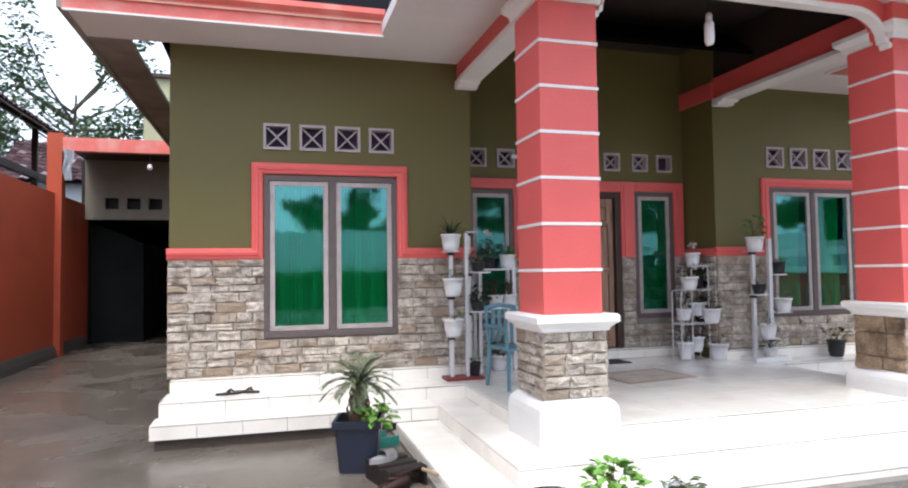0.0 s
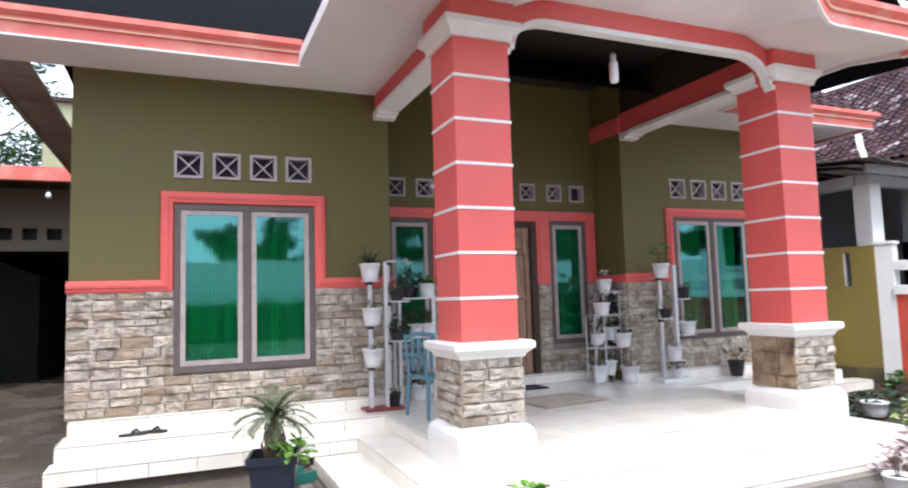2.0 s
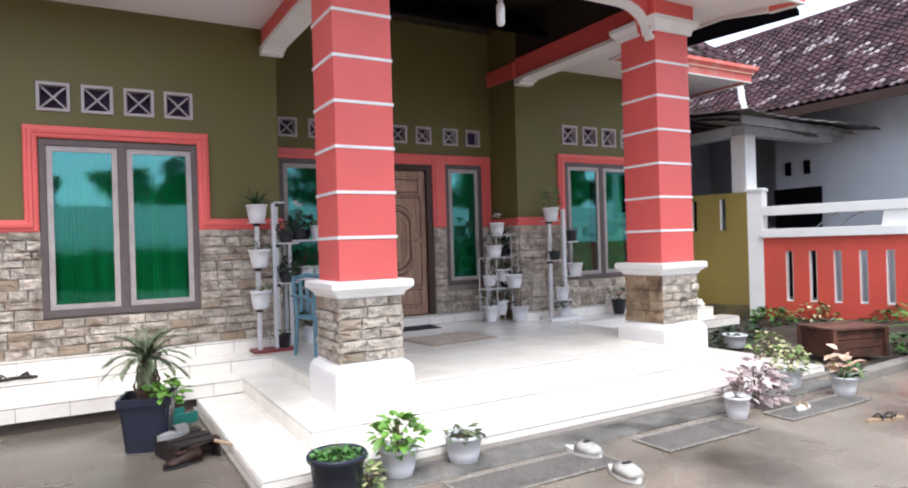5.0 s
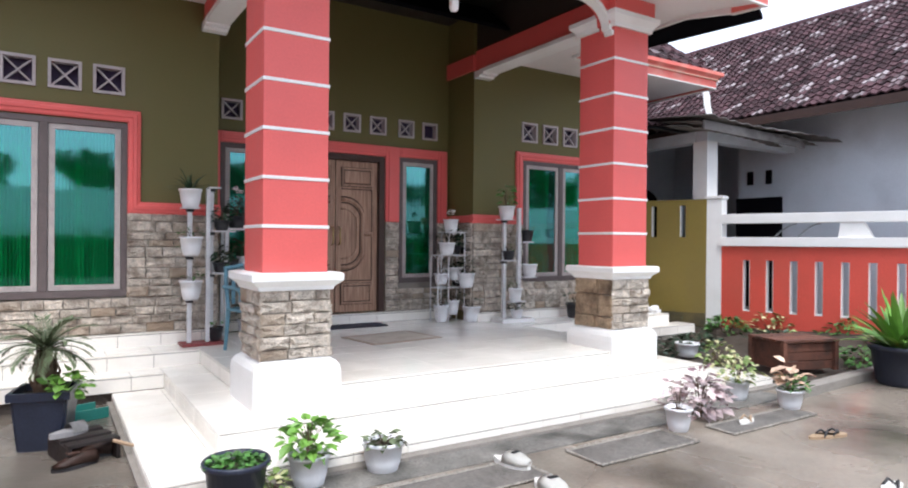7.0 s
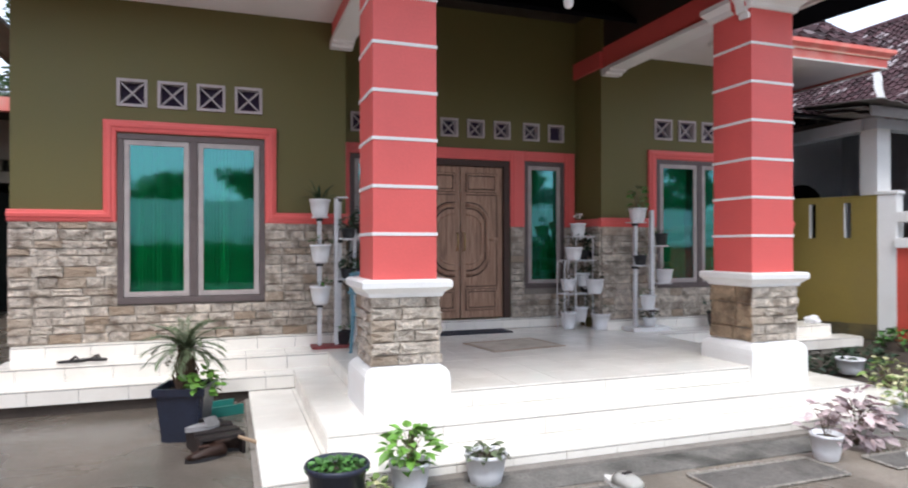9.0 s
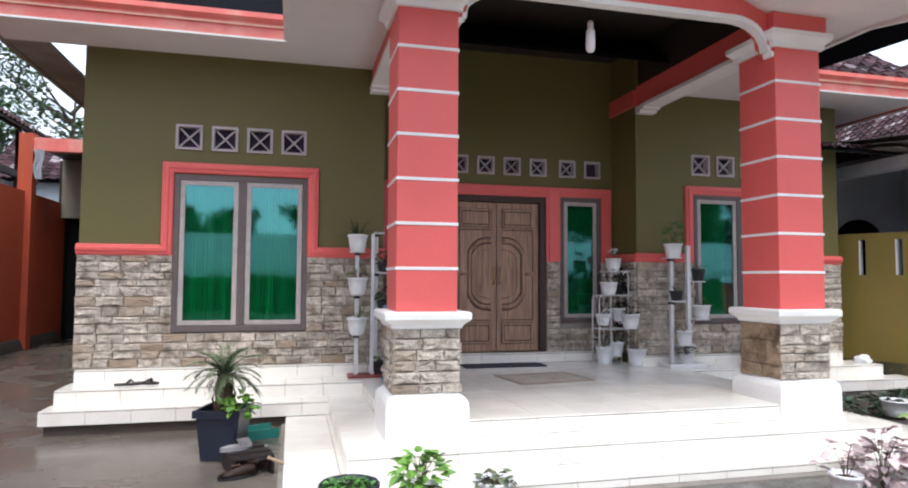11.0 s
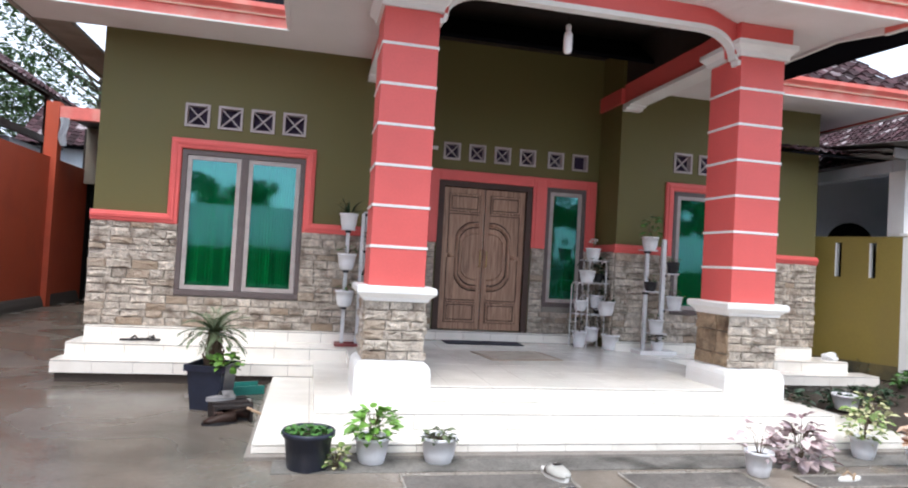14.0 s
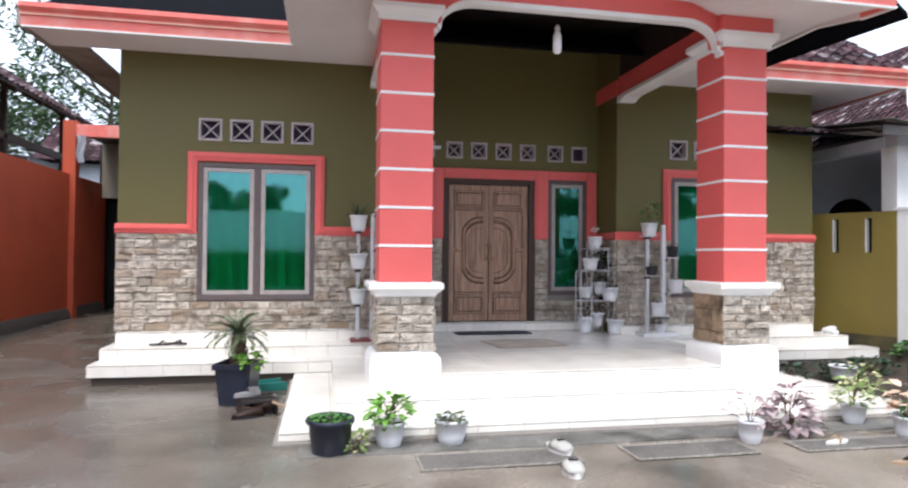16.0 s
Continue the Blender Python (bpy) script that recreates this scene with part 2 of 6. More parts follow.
def one_box(*a, bevel=0.0):
    return box(bmesh.new(), *a, bevel=bevel)


def lathe(profile, seg=20, bm=None, at=(0, 0, 0), squash=1.0):
    """A turned body from (radius, height) pairs."""
    bm = bm or bmesh.new()
    rings = []
    for r, z in profile:
        rings.append([bm.verts.new((at[0] + r * math.cos(2 * math.pi * i / seg), at[1] + squash * r * math.sin(2 * math.pi * i / seg), at[2] + z)) for i in range(seg)])
    for a, b in zip(rings, rings[1:]):
        for i in range(seg):
            bm.faces.new((a[i], a[(i + 1) % seg], b[(i + 1) % seg], b[i]))
    if profile[0][0] > 1e-4:
        bm.faces.new(rings[0][::-1])
    if profile[-1][0] > 1e-4:
        bm.faces.new(rings[-1])
    return bm


def tube(points, radius, seg=8, bm=None):
    """A round rod along points; radius may be one number or one for each point."""
    bm = bm or bmesh.new()
    pts = [Vector(p) for p in points]
    rad = radius if isinstance(radius, (list, tuple)) else [radius] * len(pts)
    rings = []
    for i, p in enumerate(pts):
        d = (pts[min(i + 1, len(pts) - 1)] - pts[max(i - 1, 0)]).normalized()
        u = d.orthogonal().normalized() if not rings else (u - d * u.dot(d)).normalized()
        v = d.cross(u)
        rings.append([bm.verts.new(p + rad[i] * (math.cos(2 * math.pi * k / seg) * u + math.sin(2 * math.pi * k / seg) * v)) for k in range(seg)])
    for a, b in zip(rings, rings[1:]):
        for k in range(seg):
            bm.faces.new((a[k], a[(k + 1) % seg], b[(k + 1) % seg], b[k]))
    bm.faces.new(rings[0][::-1]), bm.faces.new(rings[-1])
    return bm


def prism(outline, y0, y1, bm=None, axis="y"):
    """A slab with an outline of (x, z) pairs, from y0 to y1; axis x swaps the roles of x and y."""
    bm = bm or bmesh.new()
    put = (lambda a, b, d: (a, d, b)) if axis == "y" else ((lambda a, b, d: (d, a, b)) if axis == "x" else (lambda a, b, d: (a, b, d)))
    lo, hi = [bm.verts.new(put(a, b, y0)) for a, b in outline], [bm.verts.new(put(a, b, y1)) for a, b in outline]
    k = len(outline)
    fs = [bm.faces.new(lo), bm.faces.new(hi[::-1])] + [bm.faces.new((lo[(i + 1) % k], lo[i], hi[i], hi[(i + 1) % k])) for i in range(k)]
    bmesh.ops.recalc_face_normals(bm, faces=fs)
    return bm


def pierced(x0, x1, z0, z1, y0, y1, holes):
    """A wall slab with rectangular openings (x0, x1, z0, z1)."""
    bm = bmesh.new()
    xs = sorted({x0, x1, *[v for h in holes for v in h[:2] if x0 < v < x1]})
    zs = sorted({z0, z1, *[v for h in holes for v in h[2:] if z0 < v < z1]})
    for a, b in zip(xs, xs[1:]):
        run = None
        for c, d in zip(zs, zs[1:]):
            mx, mz = (a + b) / 2, (c + d) / 2
            if any(h[0] < mx < h[1] and h[2] < mz < h[3] for h in holes):
                if run:
                    box(bm, a, y0, run[0], b, y1, run[1])
                run = None
            else:
                run = (run[0], d) if run else (c, d)
        if run:
            box(bm, a, y0, run[0], b, y1, run[1])
    return bm


def sweep(profile, path, closed=False, bm=None):
    """Carries a (out, up) profile along a level path of (x, y); out is to the right of the way."""
    bm = bm or bmesh.new()
    pts = [Vector((p[0], p[1])) for p in path]
    z = [p[2] if len(p) > 2 else 0.0 for p in path]
    rings, k = [], len(pts)
    for i, p in enumerate(pts):
        a = (p - pts[i - 1]).normalized() if i or closed else None
        b = (pts[(i + 1) % k] - p).normalized() if i < k - 1 or closed else None
        na, nb = [Vector((d.y, -d.x)) if d is not None else None for d in (a, b)]
        n = (na or nb) if na is None or nb is None else (na + nb) / max(1 + na.dot(nb), 0.2)
        rings.append([bm.verts.new((p.x + n.x * o, p.y + n.y * o, z[i] + u)) for o, u in profile])
    m = len(profile)
    for i in range(k if closed else k - 1):
        a, b = rings[i], rings[(i + 1) % k]
        for j in range(m):
            bm.faces.new((a[j], b[j], b[(j + 1) % m], a[(j + 1) % m]))
    if not closed:
        bm.faces.new(rings[0]), bm.faces.new(rings[-1][::-1])
    bmesh.ops.recalc_face_normals(bm, faces=bm.faces[:])
    return bm


# ---- levels and plan ----
ZG, Z0, Z1, Z2, Z3 = -0.10, 0.0, 0.142, 0.285, 0.42
YD, XL, XR, XE = 0.68, 3.35, 6.79, 10.10
CEIL, HIGH = 4.0, 4.62
rnd = random.Random(7)

# ---- ground ----
bm = bmesh.new()
nx, ny = 60, 60
grid = [[None] * (ny + 1) for _ in range(nx + 1)]
for i in range(nx + 1):
    for j in range(ny + 1):
        u, v = (i / nx - 0.5) * 2, (j / ny - 0.5) * 2
        x, y = 5 + 400 * u * abs(u) ** 2 + 14 * u, -3 + 400 * v * abs(v) ** 2 + 14 * v
        grid[i][j] = bm.verts.new((x, y, ZG + 0.008 * noise.noise((x * 0.6, y * 0.6, 0))))
for i in range(nx):
    for j in range(ny):
        bm.faces.new((grid[i][j], grid[i + 1][j], grid[i + 1][j + 1], grid[i][j + 1]))
structure("ground", bm, CONCRETE, "damp grey-brown concrete yard with stains and puddle marks", smooth=True)

# ---- house walls ----
VZ0, VZ1, VW, VWD = 2.885, 3.175, 0.29, 0.25
vents_left = [(0.957 + 0.389 * i, 0.0) for i in range(4)]
vents_right = [(7.64 + 0.40 * i, 0.0) for i in range(4)]
vents_door = [(x, YD) for x in (3.53, 3.93, 4.355, 4.735, 5.12, 5.51, 5.955, 6.345)]
WL, WR = (0.985, 2.42, 0.840, 2.575), (7.68, 9.10, 0.86, 2.59)
DOOR, SL, SR = (4.36, 5.70, Z3, 2.55), (3.54, 4.12, 0.845, 2.575), (5.985, 6.57, 0.845, 2.575)


def vent_holes(rows):
    return [(x + 0.015, x + (VWD if y else VW) - 0.015, VZ0 + 0.015, VZ0 + (VWD if y else VW) - 0.015) for x, y in rows]


wall_l = structure("wall_left_wing", pierced(0, XL, ZG, HIGH, 0, 0.15, [WL] + vent_holes(vents_left)), OLIVE, "olive green painted house wall of the left wing")
wall_r = structure("wall_right_wing", pierced(XR, XE, ZG, HIGH, 0, 0.15, [WR] + vent_holes(vents_right)), OLIVE, "olive green painted house wall of the right wing")
wall_d = structure("wall_entrance", pierced(XL, XR, ZG, HIGH + 0.1, YD, YD + 0.15, [DOOR, SL, SR] + vent_holes(vents_door)), OLIVE, "olive green painted wall of the recessed entrance")
structure("wall_recess_side_1", one_box(XL - 0.15, 0.15, ZG, XL, YD, HIGH + 0.1), OLIVE, "olive green return wall of the entrance recess")
structure("wall_recess_side_2", one_box(XR, 0.15, ZG, XR + 0.15, YD, HIGH + 0.1), OLIVE, "olive green return wall of the entrance recess")
structure("wall_house_side_1", one_box(0, 0.15, ZG, 0.15, 9.0, HIGH), OLIVE, "olive green side wall of the house")
structure("wall_house_side_2", one_box(XE - 0.15, 0.15, ZG, XE, 9.0, HIGH), OLIVE, "olive green side wall of the house")
# Unseen wall and ceiling, added to shut daylight out behind the windows.
structure("wall_house_back", one_box(0.15, 2.6, ZG, XE - 0.15, 2.75, HIGH), PALE, "unseen inner wall added to keep the front rooms dark")
structure("ceiling_rooms", one_box(0.15, YD + 0.15, 3.4, XE - 0.15, 2.6, 3.45), PALE, "unseen room ceiling added to keep the front rooms dark")
structure("floor_rooms", one_box(0.15, YD + 0.15, Z3 - 0.05, XE - 0.15, 2.6, Z3), TILE, "plain tiled room floor")

# ---- porch roof: soffit, cornice, roof ----
EV, CX0, CX1, CY = -0.80, 2.17, 7.90, -3.62
DROP, RISE, LIFT = 0.13, 0.45, 0.13
MIDX = 5.164


def ease(t):
    t = min(1.0, max(0.0, t))
    return t * t * (3 - 2 * t)


def front_level(x):
    """Height of the front edge of the porch soffit: low over the pillars, swept up between them."""
    return CEIL - DROP + (RISE + DROP) * ease((1.19 - abs(x - MIDX)) / 0.46)


def beam_level(x):
    """Height of the porch soffit along the arched beam."""
    return CEIL + LIFT * ease((1.57 - abs(x - MIDX)) / 0.42)


def sheet(bm, rows, thick=0.04):
    """A slab through rows of points."""
    lo = [[bm.verts.new(p) for p in row] for row in rows]
    hi = [[bm.verts.new((p[0], p[1], p[2] + thick)) for p in row] for row in rows]
    n, m = len(rows), len(rows[0])
    fs = []
    for i in range(n - 1):
        for j in range(m - 1):
            fs.append(bm.faces.new((lo[i][j], lo[i][j + 1], lo[i + 1][j + 1], lo[i + 1][j])))
            fs.append(bm.faces.new((hi[i][j], hi[i + 1][j], hi[i + 1][j + 1], hi[i][j + 1])))
    for i in range(n - 1):
        for j in (0, m - 1):
            fs.append(bm.faces.new((lo[i][j], lo[i + 1][j], hi[i + 1][j], hi[i][j])))
    for j in range(m - 1):
        for i in (0, n - 1):
            fs.append(bm.faces.new((lo[i][j], lo[i][j + 1], hi[i][j + 1], hi[i][j])))
    bmesh.ops.recalc_face_normals(bm, faces=fs)


bm = bmesh.new()
box(bm, -0.80, EV, CEIL, CX0, 0.0, CEIL + 0.05)
box(bm, CX1, EV, CEIL, 11.0, 0.0, CEIL + 0.05)
xs = [CX0 + (CX1 - CX0) * k / 60 for k in range(61)]
sheet(bm, [[(x, CY, front_level(x)) for x in xs], [(x, (CY - 2.66) / 2, (front_level(x) + beam_level(x)) / 2 + 0.01) for x in xs], [(x, -2.66, beam_level(x)) for x in xs], [(x, -2.56, beam_level(x)) for x in xs]])
box(bm, CX0, -2.56, CEIL + 0.001, 3.20, 0.0, CEIL + 0.05)
box(bm, 7.02, -2.56, CEIL + 0.001, CX1, 0.0, CEIL + 0.05)
# Darker than SOFFIT: this grey also holds the shade under the side eave.
GREYBOARD = material("weathered_shaded_grey_board", (0.30, 0.27, 0.24), 0.85, vary=0.3, scale=3, bump=0.3, stain=(0.13, 0.115, 0.10), stain_amount=0.6)
structure("ceiling_side_eave", one_box(-0.80, 0.003, CEIL, -0.40, 9.0, CEIL + 0.05), GREYBOARD, "weathered grey soffit board, darkened for shade under the side eave")
box(bm, XE + 0.02, 0.0, CEIL, 11.0, 9.0, CEIL + 0.05)
structure("ceiling_soffit", bm, SOFFIT, "off-white flat soffit under the eaves with faint stains", smooth=False)
structure("ceiling_porch", one_box(3.05, -2.6, HIGH, 7.1, YD, HIGH + 0.05), CEIL_AND_SHADE, "dark brown raised porch ceiling")
lip = [(0, -0.03), (0.03, -0.03), (0.03, 0.075), (0.055, 0.085), (0.055, 0.12), (0.085, 0.14), (0.115, 0.155), (0.115, 0.21), (0, 0.21)]
edge = [(0, -0.05), (0.034, -0.05), (0.034, -0.031), (0, -0.031)]
line = [(0.0, 0.078), (0.06, 0.084), (0.06, 0.098), (0.0, 0.098)]
CREAM = material("cream_painted_line", (0.80, 0.55, 0.40), 0.6, vary=0.12, scale=6, bump=0.05)
fx = [CX0 + (CX1 - CX0) * k / 90 for k in range(91)]
runs = ([(-0.80, EV, CEIL), (CX0, EV, CEIL)], [(CX0, -3.25, front_level(CX0) + 0.03), (CX0, CY, front_level(CX0))] + [(x, CY, front_level(x)) for x in fx[1:-1]] + [(CX1, CY, front_level(CX1)), (CX1, -3.25, front_level(CX1) + 0.03)], [(CX1, EV, CEIL), (11.0, EV, CEIL), (11.0, 9.0, CEIL)])
for k, run in enumerate(runs):
    structure("trim_cornice_%d" % (k + 1), sweep(lip, run), CORNICE, "faded pink stepped cornice along the eaves")
    structure("trim_cornice_edge_%d" % (k + 1), sweep(edge, run), WHITE, "white lower edge of the cornice")
    structure("trim_cornice_line_%d" % (k + 1), sweep(line, run), CREAM, "cream painted line along the cornice")
for k, x in enumerate((CX0, CX1)):
    bm = bmesh.new()
    pts = [(-3.25, front_level(x) - 0.01), (-2.66, CEIL - 0.03), (EV - 0.003, CEIL - 0.03)]
    for (ya, za), (yb, zb) in zip(pts, pts[1:]):
        lo = [bm.verts.new(q) for q in ((x - 0.025, ya, za), (x + 0.025, ya, za), (x + 0.025, yb, zb), (x - 0.025, yb, zb))]
        hi = [bm.verts.new((v.co.x, v.co.y, v.co.z + 0.12)) for v in lo]
        for q in ([lo[3], lo[2], lo[1], lo[0]], hi, *[[lo[i], lo[(i + 1) % 4], hi[(i + 1) % 4], hi[i]] for i in range(4)]):
            bm.faces.new(q)
    structure("trim_porch_edge_%d" % (k + 1), bm, SOFFIT, "off-white edge board of the porch soffit")
structure("trim_eave_side", one_box(-0.86, EV, CEIL - 0.02, -0.802, 9.0, CEIL + 0.16, bevel=0.01), GREYBOARD, "weathered grey board along the side eave")
bm = bmesh.new()


def slab(bm, pts, thick=0.05):
    lo, hi = [bm.verts.new(p) for p in pts], [bm.verts.new((p[0], p[1], p[2] + thick)) for p in pts]
    k = len(pts)
    fs = [bm.faces.new(lo), bm.faces.new(hi[::-1])] + [bm.faces.new((lo[(i + 1) % k], lo[i], hi[i], hi[(i + 1) % k])) for i in range(k)]
    bmesh.ops.recalc_face_normals(bm, faces=fs)


RZ = CEIL + 0.16
slab(bm, [(-0.75, EV + 0.05, RZ), (10.95, EV + 0.05, RZ), (7.5, 4.5, RZ + 4.2), (3.2, 4.5, RZ + 4.2)])
slab(bm, [(-0.22, 9.0, RZ), (-0.22, EV + 0.7, RZ + 0.15), (3.2, 4.5, RZ + 4.2), (3.2, 9.0, RZ + 4.2)])
slab(bm, [(10.95, EV + 0.05, RZ), (10.95, 9.0, RZ), (7.5, 9.0, RZ + 4.2), (7.5, 4.5, RZ + 4.2)])
slab(bm, [(CX0 + 0.05, CY + 0.05, RZ), (5.06, CY + 0.05, RZ + 2.3), (5.06, 2.0, RZ + 2.3), (CX0 + 0.05, EV, RZ)])
slab(bm, [(5.06, CY + 0.05, RZ + 2.3), (CX1 + 0.62, -3.22, RZ - 0.23), (CX1 + 0.62, EV - 0.02, RZ - 0.10), (5.06, 2.0, RZ + 2.3)])
slab(bm, [(CX0 + 0.1, CY + 0.06, RZ + 0.35), (CX1 - 0.1, CY + 0.06, RZ + 0.1), (5.06, CY + 0.06, RZ + 2.25), (5.06, CY + 0.10, RZ + 2.25)], 0.02)
structure("roof", bm, ROOF_AND_SHADE, "black sheet roof behind the cornice")

# porch beams: coral band with a white moulding below, stepping down to the pillars
PLX, PRX, PYF, PS = 3.342, 6.985, -2.70, 0.51
PYB = PYF + PS


def arch_line(lift):
    """Underside of the front beam from pillar to pillar, raised by lift."""
    half = []
    for k in range(9):
        a = math.pi / 2 * k / 8
        half.append((0.69 - 0.36 * math.cos(a), 3.66 + 0.235 * math.sin(a)))
    base = [(0.25, 3.58), (0.285, 3.58), (0.295, 3.63), (0.325, 3.63)] + half
    line = [(PLX + x, z + lift) for x, z in base]
    return line + [(PRX - x, z + lift) for x, z in reversed(base)]


def ribbon(lo, hi, y0, y1):
    bm = bmesh.new()
    for (a, b), (c, d) in zip(zip(lo, lo[1:]), zip(hi, hi[1:])):
        prism([a, b, d, c] if (b[0] - a[0]) ** 2 + (b[1] - a[1]) ** 2 > 1e-8 else [a, d, c], y0, y1, bm)
    return bm


low, mid = arch_line(0.0), arch_line(0.05)
top = [(x, beam_level(x) + 0.01) for x, z in low]
structure("beam_front", ribbon(mid, top, -2.67, -2.52), CORAL, "coral painted porch beam with a shallow stepped arch")
structure("trim_beam_front", ribbon(low, mid, -2.69, -2.58), WHITE, "white moulding under the arched porch beam")
for i, x in enumerate((PLX - 0.15, PRX - 0.17)):
    structure("beam_side_%d" % (i + 1), one_box(x, PYB, 3.80, x + 0.20, 0.0, CEIL + 0.075), CORAL, "coral painted side beam of the porch")
    structure("beam_side_upper_%d" % (i + 1), one_box(x + 0.02, PYB - 0.3, CEIL + 0.075, x + 0.18, 0.0, HIGH), CEIL_AND_SHADE, "dark boarding above the side beam")
    bm = bmesh.new()
    box(bm, x - 0.03, PYB, 3.745, x + 0.23, -0.22, 3.80, 0.01)
    box(bm, x - 0.03, -0.22, 3.72, x + 0.23, -0.13, 3.795, 0.01)
    box(bm, x - 0.03, -0.13, 3.69, x + 0.23, -0.003, 3.79, 0.01)
    structure("trim_beam_side_%d" % (i + 1), bm, WHITE, "white moulding under the side beam")
for i, (xa, xb) in enumerate(((XL - 0.02, XL + 0.035), (XR - 0.035, XR + 0.02))):
    structure("trim_recess_band_%d" % (i + 1), one_box(xa, -0.02, 3.80, xb, YD, CEIL + 0.02), CORAL, "coral band high on the recess wall")
structure("beam_upper", one_box(3.2, -2.515, CEIL - 0.02, 7.02, -2.46, HIGH), CEIL_AND_SHADE, "dark boarding above the porch beam")


# ---- pillars ----
def stones_on(parent, u0, u1, z0, z1, place, gaps=(), seed=1, size=(0.16, 0.30), course=(0.075, 0.115), mat=None):
    """Courses of rough split stones; place(u, z, out) gives the world point, gaps are openings (u0, u1, z0, z1)."""
    r = random.Random(seed)
    z = z0
    while z < z1 - 0.03:
        h = min(r.uniform(*course), z1 - z)
        if z1 - z - h < 0.05:
            h = z1 - z
        spans = [(u0, u1)]
        for g in gaps:
            if g[2] < z + h - 0.005 and g[3] > z + 0.005:
                spans = [s for a, b in spans for s in ((a, min(b, g[0])), (max(a, g[1]), b)) if s[1] - s[0] > 0.02]
        for a, b in spans:
            u = a
            while u < b - 0.01:
                w = min(r.uniform(*size), b - u)
                if b - u - w < 0.08:
                    w = b - u
                bm = bmesh.new()
                g = r.uniform(0.0008, 0.004)
                d = r.uniform(0.018, 0.045)
                j = lambda s: r.uniform(-s, s)
                corner = [(u + g, z + g), (u + w * 0.5 + j(0.03), z + g + abs(j(0.006))), (u + w - g, z + g), (u + w - g - abs(j(0.008)), z + h * 0.5), (u + w - g, z + h - g), (u + w * 0.5 + j(0.03), z + h - g - abs(j(0.006))), (u + g, z + h - g), (u + g + abs(j(0.008)), z + h * 0.5)]
                back = [bm.verts.new(place(p, q, 0.0)) for p, q in corner]
                rim = [bm.verts.new(place(p, q, d * r.uniform(0.45, 0.95))) for p, q in corner]
                cu, cz = u + w * r.uniform(0.3, 0.7), z + h * r.uniform(0.35, 0.75)
                face = [bm.verts.new(place(cu + (p - cu) * r.uniform(0.6, 0.9), cz + (q - cz) * r.uniform(0.45, 0.85), d * r.uniform(0.6, 1.35))) for p, q in corner]
                mid_v = bm.verts.new(place(cu, cz, d * r.uniform(0.7, 1.4)))
                for k in range(8):
                    bm.faces.new((back[k], back[(k + 1) % 8], rim[(k + 1) % 8], rim[k]))
                    bm.faces.new((rim[k], rim[(k + 1) % 8], face[(k + 1) % 8], face[k]))
                    bm.faces.new((face[k], face[(k + 1) % 8], mid_v))
                bmesh.ops.recalc_face_normals(bm, faces=bm.faces[:])
                link("stone", bm, mat or STONE, parent)
                u += w
        z += h


